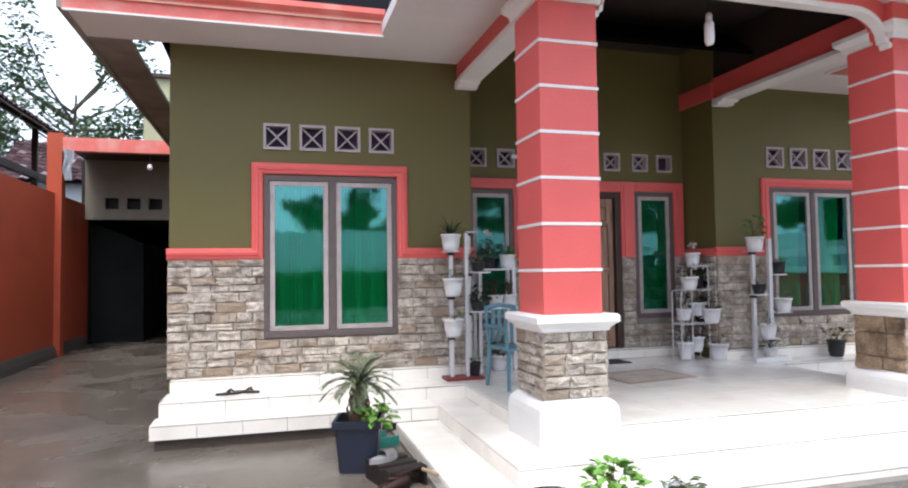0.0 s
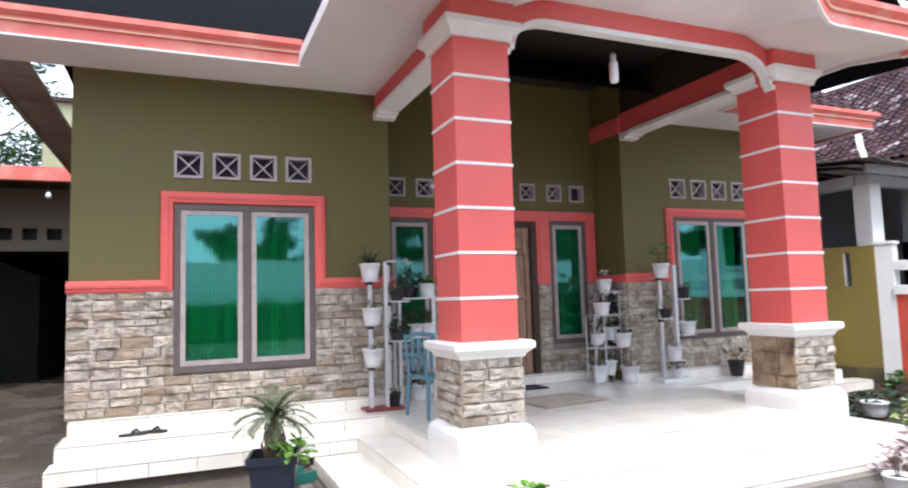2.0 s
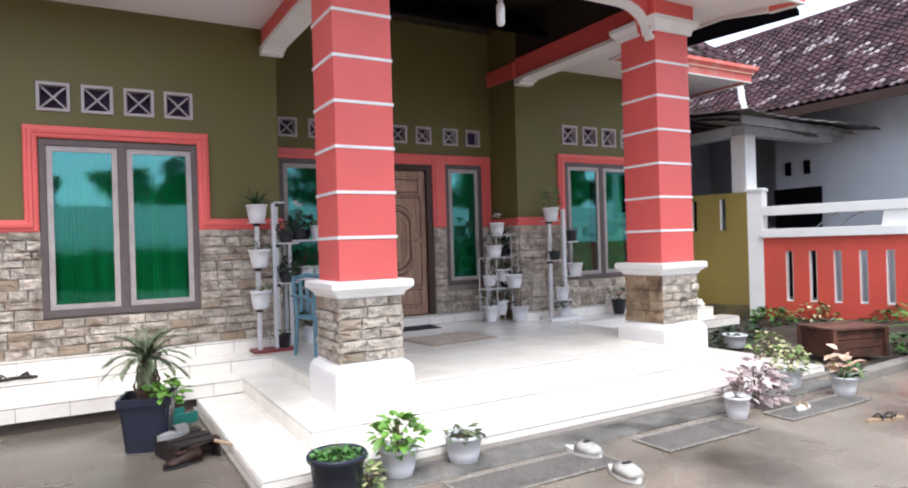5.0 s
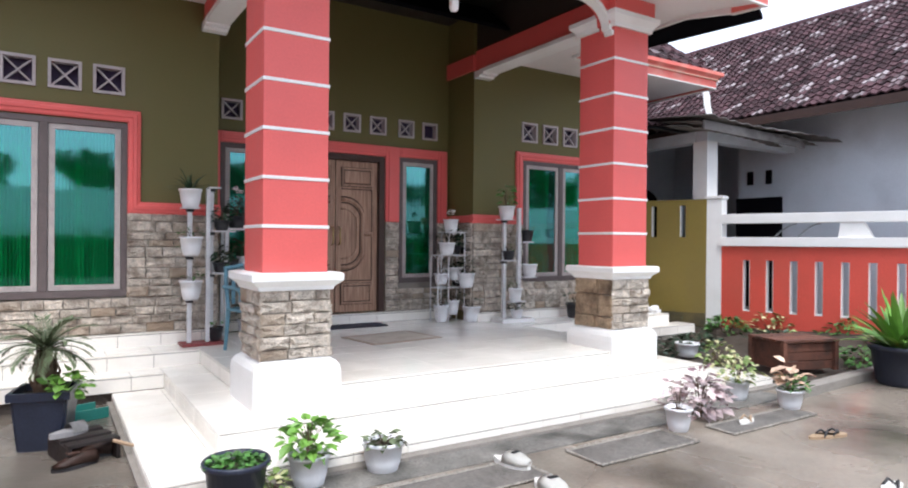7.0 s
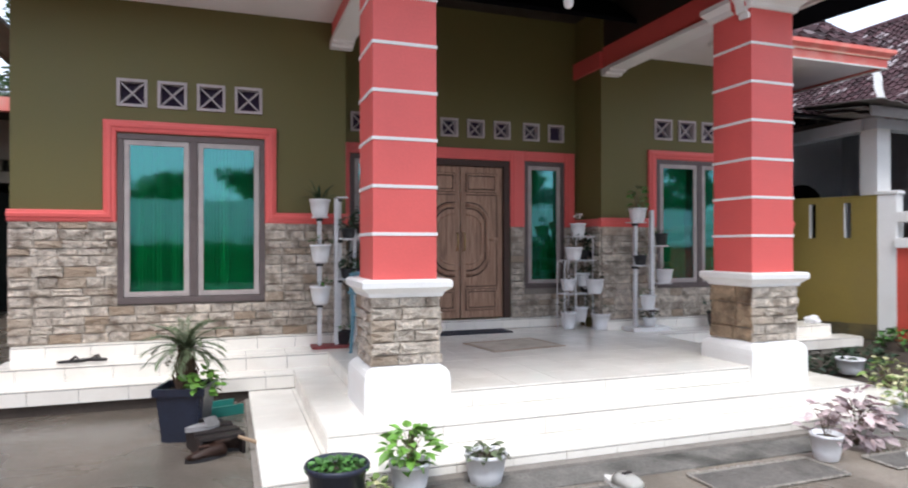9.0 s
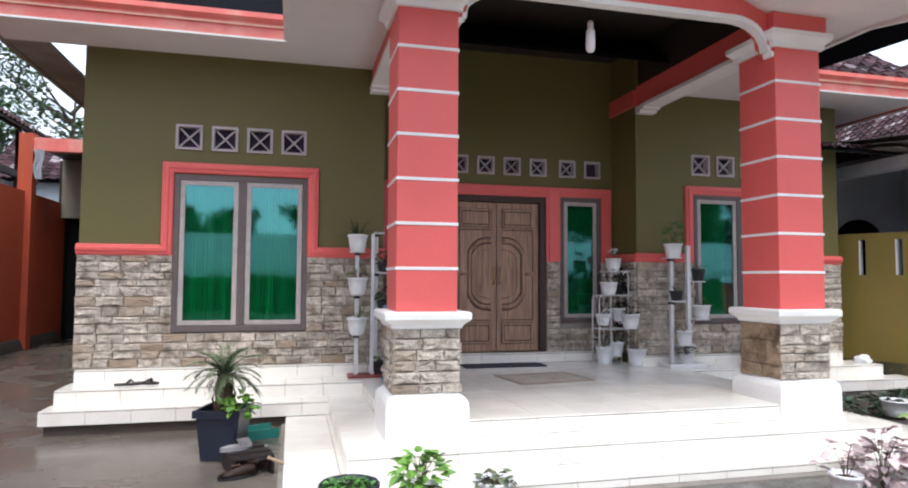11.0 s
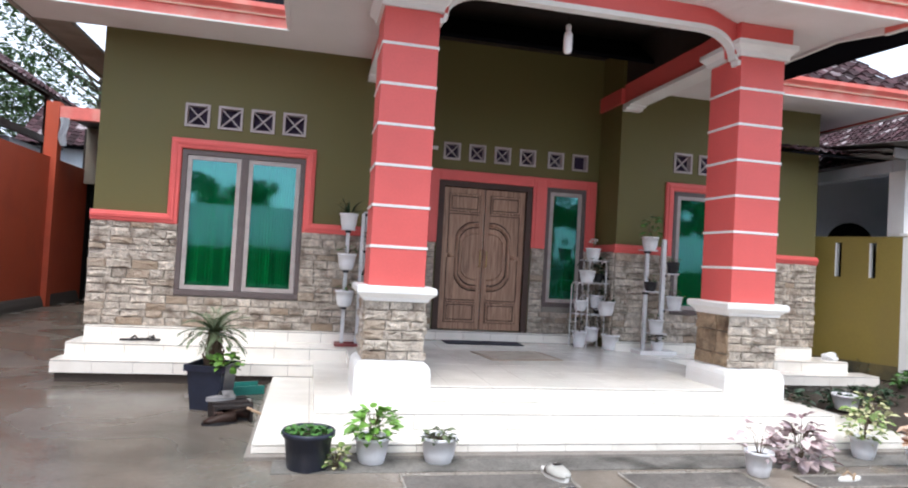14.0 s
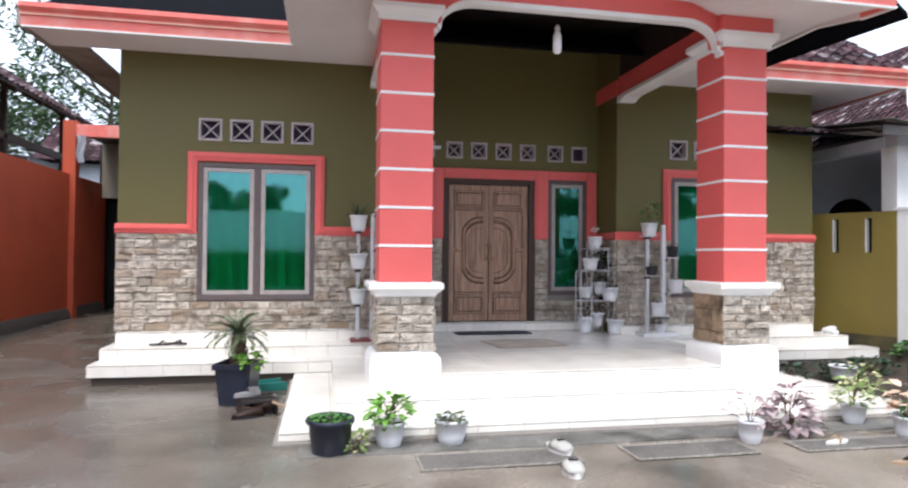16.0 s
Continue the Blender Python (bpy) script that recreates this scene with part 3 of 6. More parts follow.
def pillar(cx, seed):
    cy = PYF + PS / 2
    p = root("porch_pillar", (cx, cy, Z1), "coral square porch pillar with white bands on a stone base", "pillar", "porch pillars")
    h = PS / 2
    z = -Z1
    part("shaft", one_box(-h, -h, 1.155 + z, h, h, 3.67 + z, bevel=0.008), CORAL, p)
    for k in range(7):
        b = 1.492 + 0.367 * k
        if b < 3.66:
            part("band", one_box(-h - 0.008, -h - 0.008, b + z, h + 0.008, h + 0.008, b + 0.026 + z, bevel=0.004), WHITE, p, "thin white painted band")
    bm = bmesh.new()
    sweep([(0, 0.0), (0.03, 0.0), (0.04, 0.05), (0.07, 0.08), (0.09, 0.10), (0.09, 0.15), (0, 0.15)], [(-h, -h, 3.67 + z), (h, -h, 3.67 + z), (h, h, 3.67 + z), (-h, h, 3.67 + z)], True, bm)
    box(bm, -h, -h, 3.67 + z, h, h, 3.82 + z)
    part("capital", bm, WHITE, p, "white moulded capital")
    part("head_block", one_box(-h - 0.05, -h - 0.05, 3.82 + z, h + 0.05, h + 0.05, CEIL + z, bevel=0.01), CORAL, p)
    bm = bmesh.new()
    sweep([(0, 0.0), (0.035, 0.0), (0.045, 0.03), (0.075, 0.055), (0.10, 0.075), (0.10, 0.12), (0.085, 0.135), (0, 0.135)], [(-h, -h, 1.02 + z), (h, -h, 1.02 + z), (h, h, 1.02 + z), (-h, h, 1.02 + z)], True, bm)
    box(bm, -h, -h, 1.02 + z, h, h, 1.155 + z)
    part("plinth_cap", bm, WHITE, p, "white moulded cap over the stone base")
    core = part("stone_base", one_box(-h + 0.0, -h, 0.40 + z, h, h, 1.02 + z), MORTAR, p, "rough brown split-stone base")
    sides = (lambda u, q, o: (u, -h - o, q), lambda u, q, o: (-h - o, -u, q), lambda u, q, o: (h + o, u, q), lambda u, q, o: (-u, h + o, q))
    worn = lambda k: k == 1 and seed > 20
    for k, s in enumerate(sides):
        stones_on(core, -h - 0.02, h + 0.02, 0.497 + z, 1.02 + z, s, seed=seed + k, size=(0.26, 0.44) if worn(k) else (0.14, 0.27), course=(0.12, 0.24) if worn(k) else (0.07, 0.10), mat=STONEBROWN if worn(k) else None)
    foot = [(0, 0.0), (0.085, 0.0), (0.085, 0.24), (0.078, 0.29), (0.055, 0.325), (0.015, 0.35), (0.015, 0.355), (0, 0.355)]
    bm = sweep(foot, [(-h, -h, 0.0), (h, -h, 0.0), (h, h, 0.0), (-h, h, 0.0)], True)
    box(bm, -h, -h, 0, h, h, 0.35)
    part("foot", bm, WHITE, p, "thick white painted foot")
    return p


pillar(PLX, 11)
pillar(PRX, 31)


# ---- steps and porch floor, tile by tile ----
def tile_mesh(w, d, h):
    return one_box(0, 0, 0, w, d, h, bevel=0.0015)


def tiled_block(name, x0, y0, x1, y1, z, zb, label, width=0.405, faces=("front",), holes=(), offset=0.0):
    """A masonry block with a tiled top and tiled risers; tiles are single pieces on dark joints."""
    core = structure(name, one_box(x0 + 0.012, y0 + 0.012, zb, x1 - 0.012, y1 - 0.012, z - 0.012), GROUT, label)
    g, cache = 0.004, {}

    def lay(w, d, h, at):
        key = (round(w, 4), round(d, 4), round(h, 4))
        if key not in cache:
            bm = tile_mesh(*key)
            me = bpy.data.meshes.new("tile")
            bm.to_mesh(me), bm.free()
            me.materials.append(TILE)
            cache[key] = me
        ob = new("tile", cache[key])
        ob.parent = core
        ob.location = (at[0], at[1], at[2] + rnd.uniform(-0.0008, 0.0008))

    def cuts(a, b):
        out = [a]
        p = a + (offset if offset else width)
        while p < b - 0.03:
            out.append(p)
            p += width
        return out + [b]

    xs, ys = cuts(x0, x1), cuts(y0, y1)
    for a, b in zip(xs, xs[1:]):
        for c, d in zip(ys, ys[1:]):
            if any(h[0] <= a and b <= h[1] and h[2] <= c and d <= h[3] for h in holes):
                continue
            lay(b - a - g, d - c - g, 0.012, (a + g / 2, c + g / 2, z - 0.012))
    t = 0.012
    if "front" in faces:
        for a, b in zip(xs, xs[1:]):
            lay(b - a - g, t, z - 0.018 - zb - 0.005, (a + g / 2, y0 - 0.001, zb + 0.004))
    if "left" in faces:
        for c, d in zip(ys, ys[1:]):
            lay(t, d - c - g, z - 0.018 - zb - 0.005, (x0 - 0.001, c + g / 2, zb + 0.004))
    if "right" in faces:
        for c, d in zip(ys, ys[1:]):
            lay(t, d - c - g, z - 0.018 - zb - 0.005, (x1 - t + 0.001, c + g / 2, zb + 0.004))
    return core


for side, (a, b) in enumerate(((-0.03, 2.68), (7.58, 10.42))):
    lab = "cream tiled steps along the foot of the house wall"
    tiled_block("step_wing_%d_low" % (side + 1), a, -0.92, b, -0.60, Z1, Z0, lab, faces=("front", "left", "right"))
    a2, b2 = (a + 0.03, 3.06) if side == 0 else (7.20, b - 0.22)
    tiled_block("step_wing_%d_mid" % (side + 1), a2, -0.60, b2, -0.11, Z2, Z0, lab, faces=("front", "left", "right"), offset=0.2)
    a3, b3 = (a + 0.06, XL - 0.02) if side == 0 else (XR + 0.02, b - 0.4)
    tiled_block("step_wing_%d_top" % (side + 1), a3, -0.11, b3, 0.0, Z3, Z0, lab, faces=("front", "left", "right"), offset=0.3)
    structure("plinth_%d" % (side + 1), one_box(a + 0.04, -0.88, ZG, b - 0.04, 0.0, Z0 + 0.001), SOOT, "dark mossy rubble footing under the steps")
RUBBLE = material("mossy_rubble_stone", (0.15, 0.14, 0.12), 0.85, vary=0.5, scale=9, bump=0.8, piece=0.35, stain=(0.03, 0.03, 0.02), stain_amount=0.9, stain_scale=4)
footing = bpy.data.objects["plinth_2"]
stones_on(footing, 8.24, 10.36, ZG + 0.02, Z0 - 0.01, lambda u, q, o: (u, -0.88 - o, q), seed=91, size=(0.14, 0.34), course=(0.09, 0.16), mat=RUBBLE)
tiled_block("porch_platform", 2.24, -3.56, 8.22, -0.925, Z0, ZG + 0.03, "cream tiled low platform around the porch", faces=("front", "left", "right"))
structure("plinth_platform", one_box(2.20, -3.64, ZG - 0.05, 8.26, -0.93, ZG + 0.03), MORTAR, "grey cement footing under the porch platform")
structure("plinth_ledge", one_box(2.40, -3.93, ZG - 0.05, 7.9, -3.641, ZG + 0.009, bevel=0.004), MOSS, "rough cement ledge with dark moss before the platform")
tiled_block("porch_step", 2.68, -3.17, 7.58, -0.60, Z1, Z0, "cream tiled porch step", faces=("front", "left", "right"))
tiled_block("porch_floor", 3.06, -2.76, 7.20, YD - 0.14, Z2, Z1, "glossy cream tiled porch floor", faces=("front", "left", "right"))
tiled_block("door_step", XL + 0.003, YD - 0.14, XR - 0.003, YD, Z3, Z2, "cream tiled sill step at the entrance", faces=("front",), offset=0.2)


# ---- wall cladding and coral trim ----
TZ0, TZ1 = 1.675, 1.78


def wall_trim(name, y, spans, uprights, heads):
    bm = bmesh.new()
    for a, b in spans:
        box(bm, a, y - 0.045, TZ0, b, y, TZ1, 0.012)
        box(bm, a, y - 0.065, TZ0 + 0.03, b, y - 0.044, TZ1 - 0.03, 0.008)
    for a, b, c, d in uprights + heads:
        box(bm, a, y - 0.045, c, b, y, d, 0.012)
    for a, b, c, d in uprights:
        box(bm, a + 0.04, y - 0.062, c, b - 0.04, y - 0.044, d - 0.06, 0.008)
    for a, b, c, d in heads:
        box(bm, a + 0.03, y - 0.062, c + 0.04, b - 0.03, y - 0.044, d - 0.04, 0.008)
    return structure(name, bm, CORAL, "coral painted stepped trim round the openings")


RT = 2.735


def moulding(name, y, run, half=0.053):
    """A mitred coral moulding on a wall, carried along a line of (x, z) points."""
    prof = [(-half, 0.0), (-half, 0.032), (-half + 0.016, 0.044), (-0.018, 0.046), (-0.010, 0.062), (0.020, 0.064), (0.030, 0.048), (half - 0.010, 0.044), (half, 0.030), (half, 0.0)]
    bm = bmesh.new()
    pts = [Vector(p) for p in run]
    rings = []
    for i, p in enumerate(pts):
        d0 = (p - pts[i - 1]).normalized() if i else (pts[1] - p).normalized()
        d1 = (pts[i + 1] - p).normalized() if i < len(pts) - 1 else d0
        n0, n1 = Vector((-d0.y, d0.x)), Vector((-d1.y, d1.x))
        n = (n0 + n1) / max(1 + n0.dot(n1), 0.2)
        rings.append([bm.verts.new((p.x + n.x * o, y - out, p.y + n.y * o)) for o, out in prof])
    for a, b in zip(rings, rings[1:]):
        for j in range(len(prof) - 1):
            bm.faces.new((a[j], b[j], b[j + 1], a[j + 1]))
    bm.faces.new(rings[0]), bm.faces.new(rings[-1][::-1])
    bmesh.ops.recalc_face_normals(bm, faces=bm.faces[:])
    return structure(name, bm, CORAL, "coral painted stepped trim round the openings")


TZ = (TZ0 + TZ1) / 2
moulding("trim_left_wing", 0.0, [(-0.02, TZ), (0.893, TZ), (0.893, RT - 0.062), (2.505, RT - 0.062), (2.505, TZ), (XL + 0.02, TZ)], 0.062)
moulding("trim_right_wing", 0.0, [(XR - 0.04, TZ), (7.59, TZ), (7.59, RT - 0.062), (9.19, RT - 0.062), (9.19, TZ), (XE + 0.02, TZ)], 0.062)
wall_trim("trim_entrance", YD, [], [(3.38, 3.515, TZ0, RT), (4.145, 4.315, TZ0, RT), (5.745, 5.96, TZ0, RT), (6.595, 6.755, TZ0, RT)], [(3.515, 4.145, RT - 0.135, RT), (4.315, 5.745, RT - 0.15, RT), (5.96, 6.595, RT - 0.135, RT)])
bm = bmesh.new()
box(bm, XR - 0.045, -0.0, TZ0, XR, YD - 0.05, TZ1, 0.012)
structure("trim_recess_side", bm, CORAL, "coral painted trim on the recess wall")


# ---- windows, vents, door ----
def vent(x, y, dark=False):
    v = root("vent_block", (x, y, VZ0), "square cream ventilation block with a diagonal cross", "vent", "ventilation blocks")
    s, w = VWD if y else VW, 0.028
    bm = bmesh.new()
    d0, d1 = -0.022, 0.10
    box(bm, 0, d0, 0, s, d1, w), box(bm, 0, d0, s - w, s, d1, s), box(bm, 0, d0, w, w, d1, s - w), box(bm, s - w, d0, w, s, d1, s - w)
    part("frame", bm, VENT, v)
    part("backing", one_box(w, 0.085, w, s - w, 0.095, s - w), VENTBACK, v, "dark purple backing")
    if not dark:
        for k in (1, -1):
            bm = bmesh.new()
            h = s / 2 - w * 0.8
            box(bm, -h * 1.32, 0.012, -0.008, h * 1.32, 0.05, 0.008)
            bmesh.ops.rotate(bm, verts=bm.verts, cent=(0, 0, 0), matrix=Matrix.Rotation(radians(45 * k), 3, "Y"))
            bmesh.ops.translate(bm, verts=bm.verts, vec=(s / 2, 0.0 + 0.002 * k, s / 2))
            part("bar", bm, VENT, v)
    return v


for row in (vents_left, vents_right, vents_door):
    for i, (x, y) in enumerate(row):
        vent(x, y, dark=(row is vents_door and i == len(row) - 1))


def curtain(x0, x1, z0, z1, y, parent, seed, tied=False):
    r = random.Random(seed)
    bm = bmesh.new()
    n, rows = 200, 10
    ph = [r.uniform(0, 6.28) for _ in range(4)]
    last = None
    for j in range(rows + 1):
        f = j / rows
        z = z0 + (z1 - z0) * f
        pinch = 0.74 - 0.12 * math.exp(-((f - 0.45) / 0.2) ** 2) if tied else 1.0
        line = []
        for i in range(n + 1):
            u = i / n
            x = (x0 + x1) / 2 + (x1 - x0) * (u - 0.5) * pinch
            line.append(bm.verts.new((x, y + (0.06 + 0.025 * math.sin(u * 23 + ph[3])) * math.sin(u * 118 + ph[0] + 1.6 * math.sin(u * 11 + ph[1])) + 0.03 * math.sin(u * 31 + ph[2] + f), z)))
        if last:
            for i in range(n):
                bm.faces.new((last[i], last[i + 1], line[i + 1], line[i]))
        last = line
    return part("curtain", bm, CURTAIN, parent, "pleated green curtain", smooth=True)


def window(name, x0, x1, z0, z1, y, leaves, seed, tied=False, label="weathered wooden window with green reflective glass and green curtains"):
    w = root(name, ((x0 + x1) / 2, y, z0), label, "window", kind="structure")
    ox, oz = (x0 + x1) / 2, z0
    a, b, h = x0 - ox, x1 - ox, z1 - oz
    f = 0.036
    bm = bmesh.new()
    box(bm, a - 0.02, -0.035, -0.03, b + 0.02, 0.10, f, 0.005), box(bm, a - 0.02, -0.03, h - f, b + 0.02, 0.10, h + 0.02, 0.005)
    box(bm, a - 0.02, -0.03, f, a + f, 0.10, h - f, 0.005), box(bm, b - f, -0.03, f, b + 0.02, 0.10, h - f, 0.005)
    if leaves == 2:
        box(bm, -0.04, -0.03, f, 0.04, 0.10, h - f, 0.005)
    part("window_frame", bm, FRAMEDARK, w, "dark stained outer frame")
    for k in range(leaves):
        p, q = (a + f, b - f) if leaves == 1 else ((a + f, -0.04) if k == 0 else (0.04, b - f))
        s = 0.058
        bm = bmesh.new()
        box(bm, p + 0.004, -0.018, f + 0.004, q - 0.004, 0.025, f + s, 0.004), box(bm, p + 0.004, -0.018, h - f - s, q - 0.004, 0.025, h - f - 0.004, 0.004)
        box(bm, p + 0.004, -0.018, f + s, p + s, 0.025, h - f - s, 0.004), box(bm, q - s, -0.018, f + s, q - 0.004, 0.025, h - f - s, 0.004)
        sash = part("sash", bm, FRAMEWOOD, w)
        pane = part("pane", one_box(p + s - 0.004, 0.0, f + s - 0.004, q - s + 0.004, 0.006, h - f - s + 0.004), GLASS, sash, "green reflective pane")
        pane.visible_shadow = False
        curtain(p + 0.01, q - 0.01, 0.03, h - 0.03, 0.135, w, seed + k, tied)
    return w


window("window_1", *WL[:2], WL[2], WL[3], 0.0, 2, 5)
window("window_2", *WR[:2], WR[2], WR[3], 0.0, 2, 15, True)
window("window_3", *SL[:2], SL[2], SL[3], YD, 1, 25)
window("window_4", *SR[:2], SR[2], SR[3], YD, 1, 35)


# ---- cladding stones on the walls ----
def face_y(y):
    return lambda u, q, o: (u, y - o, q)


for wall, x0, x1, y, gap, sd in ((wall_l, -0.015, XL, 0.0, (WL[0] - 0.02, WL[1] + 0.02, WL[2] - 0.03, 9), 101), (wall_r, XR, XE + 0.015, 0.0, (WR[0] - 0.02, WR[1] + 0.02, WR[2] - 0.03, 9), 202)):
    b = part("mortar_bed", pierced(max(x0, 0.0), min(x1, XE), Z3, TZ0, y - 0.004, y - 0.0005, [gap]), MORTAR, wall)
    stones_on(b, x0, x1, Z3 + 0.002, TZ0, face_y(y - 0.004), [gap], sd)
door_gaps = [(DOOR[0] - 0.06, DOOR[1] + 0.06, 0, 9), (SL[0] - 0.02, SL[1] + 0.02, SL[2] - 0.03, 9), (SR[0] - 0.02, SR[1] + 0.02, SR[2] - 0.03, 9)]
b = part("mortar_bed", pierced(XL, XR, Z3, TZ0, YD - 0.004, YD - 0.0005, door_gaps), MORTAR, wall_d)
stones_on(b, XL, XR, Z3 + 0.002, TZ0, face_y(YD - 0.004), door_gaps, 303)
side = structure("wall_cladding_recess", one_box(XR - 0.004, 0.001, Z3, XR - 0.0005, YD - 0.03, TZ0), MORTAR, "stone cladding on the recess return wall")
stones_on(side, 0.0, YD - 0.03, Z3 + 0.002, TZ0, lambda u, q, o: (XR - 0.004 - o, u, q), (), 404)


# ---- front door ----
BRASS = material("aged_brass", (0.45, 0.32, 0.14), 0.4, metal=0.9, vary=0.2, bump=0.1)
# Dark brown that puts groove shade into colour; its strips lie on the leaf.
GROOVESHADE = material("dark_groove_shade", (0.045, 0.022, 0.014), 0.8, vary=0.2, bump=0.1)


def door():
    d = root("door_1", ((DOOR[0] + DOOR[1]) / 2, YD, Z3), "closed carved teak double door with curved panels", "door", kind="structure")
    w, h = (DOOR[1] - DOOR[0]) / 2, DOOR[3] - Z3
    bm = bmesh.new()
    box(bm, -w - 0.04, -0.03, 0, -w + 0.045, 0.12, h + 0.03, 0.006), box(bm, w - 0.045, -0.03, 0, w + 0.04, 0.12, h + 0.03, 0.006), box(bm, -w + 0.045, -0.03, h - 0.05, w - 0.045, 0.12, h + 0.03, 0.006)
    part("door_frame", bm, DARKWOOD, d, "dark stained wooden frame")
    for s in (-1, 1):
        a, b = (0.007, w - 0.05) if s > 0 else (-w + 0.05, -0.007)
        leaf = part("door_leaf", one_box(a, 0.03, 0.012, b, 0.07, h - 0.055, bevel=0.004), TEAK, d)
        lw = b - a
        m = 0.085

        def panel(z0, z1, x0, x1):
            """A raised field in a moulded frame, with groove shade as a dark strip all round."""
            part("quirk", one_box(x0 - 0.008, 0.022, z0 - 0.008, x1 + 0.008, 0.031, z1 + 0.008), GROOVESHADE, leaf, "dark strip for groove shade round the panel")
            bm = bmesh.new()
            box(bm, x0, 0.004, z0, x1, 0.03, z0 + 0.028, 0.007), box(bm, x0, 0.004, z1 - 0.028, x1, 0.03, z1, 0.007)
            box(bm, x0, 0.004, z0 + 0.028, x0 + 0.028, 0.03, z1 - 0.028, 0.007), box(bm, x1 - 0.028, 0.004, z0 + 0.028, x1, 0.03, z1 - 0.028, 0.007)
            box(bm, x0 + 0.040, 0.008, z0 + 0.040, x1 - 0.040, 0.03, z1 - 0.040, 0.012)
            part("panel", bm, TEAK, leaf)

        outer = a + m if s < 0 else b - m
        inner = b - 0.075 if s < 0 else a + 0.075
        lo_x, hi_x = min(outer, inner), max(outer, inner)
        panel(h - 0.40, h - 0.15, lo_x, hi_x)
        panel(0.12, 0.40, lo_x, hi_x)
        zc, ry, rx = 1.08, 0.47, abs(outer - inner) * 0.68

        def bow(scale, lift):
            span = rx - ry * (1 - scale) * 0.6
            return [(inner + s * span * min(1.0, 1.25 * math.sin(math.pi * k / 20)) ** 0.7, lift, zc + ry * scale * math.cos(math.pi * k / 20)) for k in range(21)]

        part("quirk", tube(bow(1.07, 0.031), 0.010, 6), GROOVESHADE, leaf, "dark rod for groove shade along the carving")
        part("carving", tube(bow(1.0, 0.024), 0.026, 8), TEAK, leaf, smooth=True)
        part("quirk", tube(bow(0.90, 0.031), 0.010, 6), GROOVESHADE, leaf, "dark rod for groove shade along the carving")
        part("carving", tube(bow(0.72, 0.028), 0.012, 6), TEAK, leaf, smooth=True)
        for z0, z1 in ((0.44, zc - 0.03), (zc + 0.03, h - 0.44)):
            part("quirk", one_box(outer - 0.006, 0.022, z0, outer + 0.006, 0.031, z1), GROOVESHADE, leaf, "dark strip for groove shade beside the field")
        part("carving", tube([(outer - s * 0.01, 0.024, zc), (inner + s * (rx + 0.03), 0.024, zc)], 0.024, 8), TEAK, leaf, smooth=True)
        for z in (0.44, h - 0.44):
            part("quirk", one_box(lo_x, 0.022, z - 0.006, hi_x, 0.031, z + 0.006), GROOVESHADE, leaf, "dark strip for groove shade across the leaf")
        x = -0.05 if s < 0 else 0.05
        bm = tube([(x, 0.03, 0.93), (x, -0.02, 0.95), (x, -0.025, 1.05), (x, -0.02, 1.15), (x, 0.03, 1.17)], 0.009, 8)
        part("handle", bm, BRASS, leaf, "brass pull handle", smooth=True)
    return d


door()

# ---- plants ----
LEAF = material("green_leaf", (0.055, 0.16, 0.03), 0.5, vary=0.25, scale=12, bump=0.1, island=0.4)
LIME = material("light_green_leaf", (0.13, 0.28, 0.045), 0.45, vary=0.2, scale=12, bump=0.1, island=0.4)
DARKLEAF = material("dark_green_leaf", (0.02, 0.05, 0.022), 0.5, vary=0.3, scale=12, bump=0.1, island=0.4)
PALMLEAF = material("grey_green_palm_leaf", (0.105, 0.135, 0.07), 0.6, vary=0.2, scale=10, bump=0.1, island=0.35)
PINKLEAF = material("dusty_pink_leaf", (0.47, 0.37, 0.37), 0.6, vary=0.25, scale=10, bump=0.1, island=0.45)
PURPLELEAF = material("dark_mauve_leaf", (0.22, 0.13, 0.15), 0.6, vary=0.25, scale=10, bump=0.1, island=0.4)
PEACH = material("peach_leaf", (0.62, 0.43, 0.31), 0.6, vary=0.2, scale=10, bump=0.1, island=0.3)
CREAMLEAF = two_tone(material("variegated_leaf", (0.17, 0.25, 0.07), 0.6, vary=0.2, scale=10, bump=0.1, island=0.35), (0.6, 0.58, 0.33), 0.5, 0.6, "island")
PETAL = material("white_petal", (0.8, 0.77, 0.74), 0.6, vary=0.06, bump=0.05)
STEMWOOD = material("brown_stem", (0.10, 0.065, 0.04), 0.8, vary=0.3, scale=20, bump=0.5)


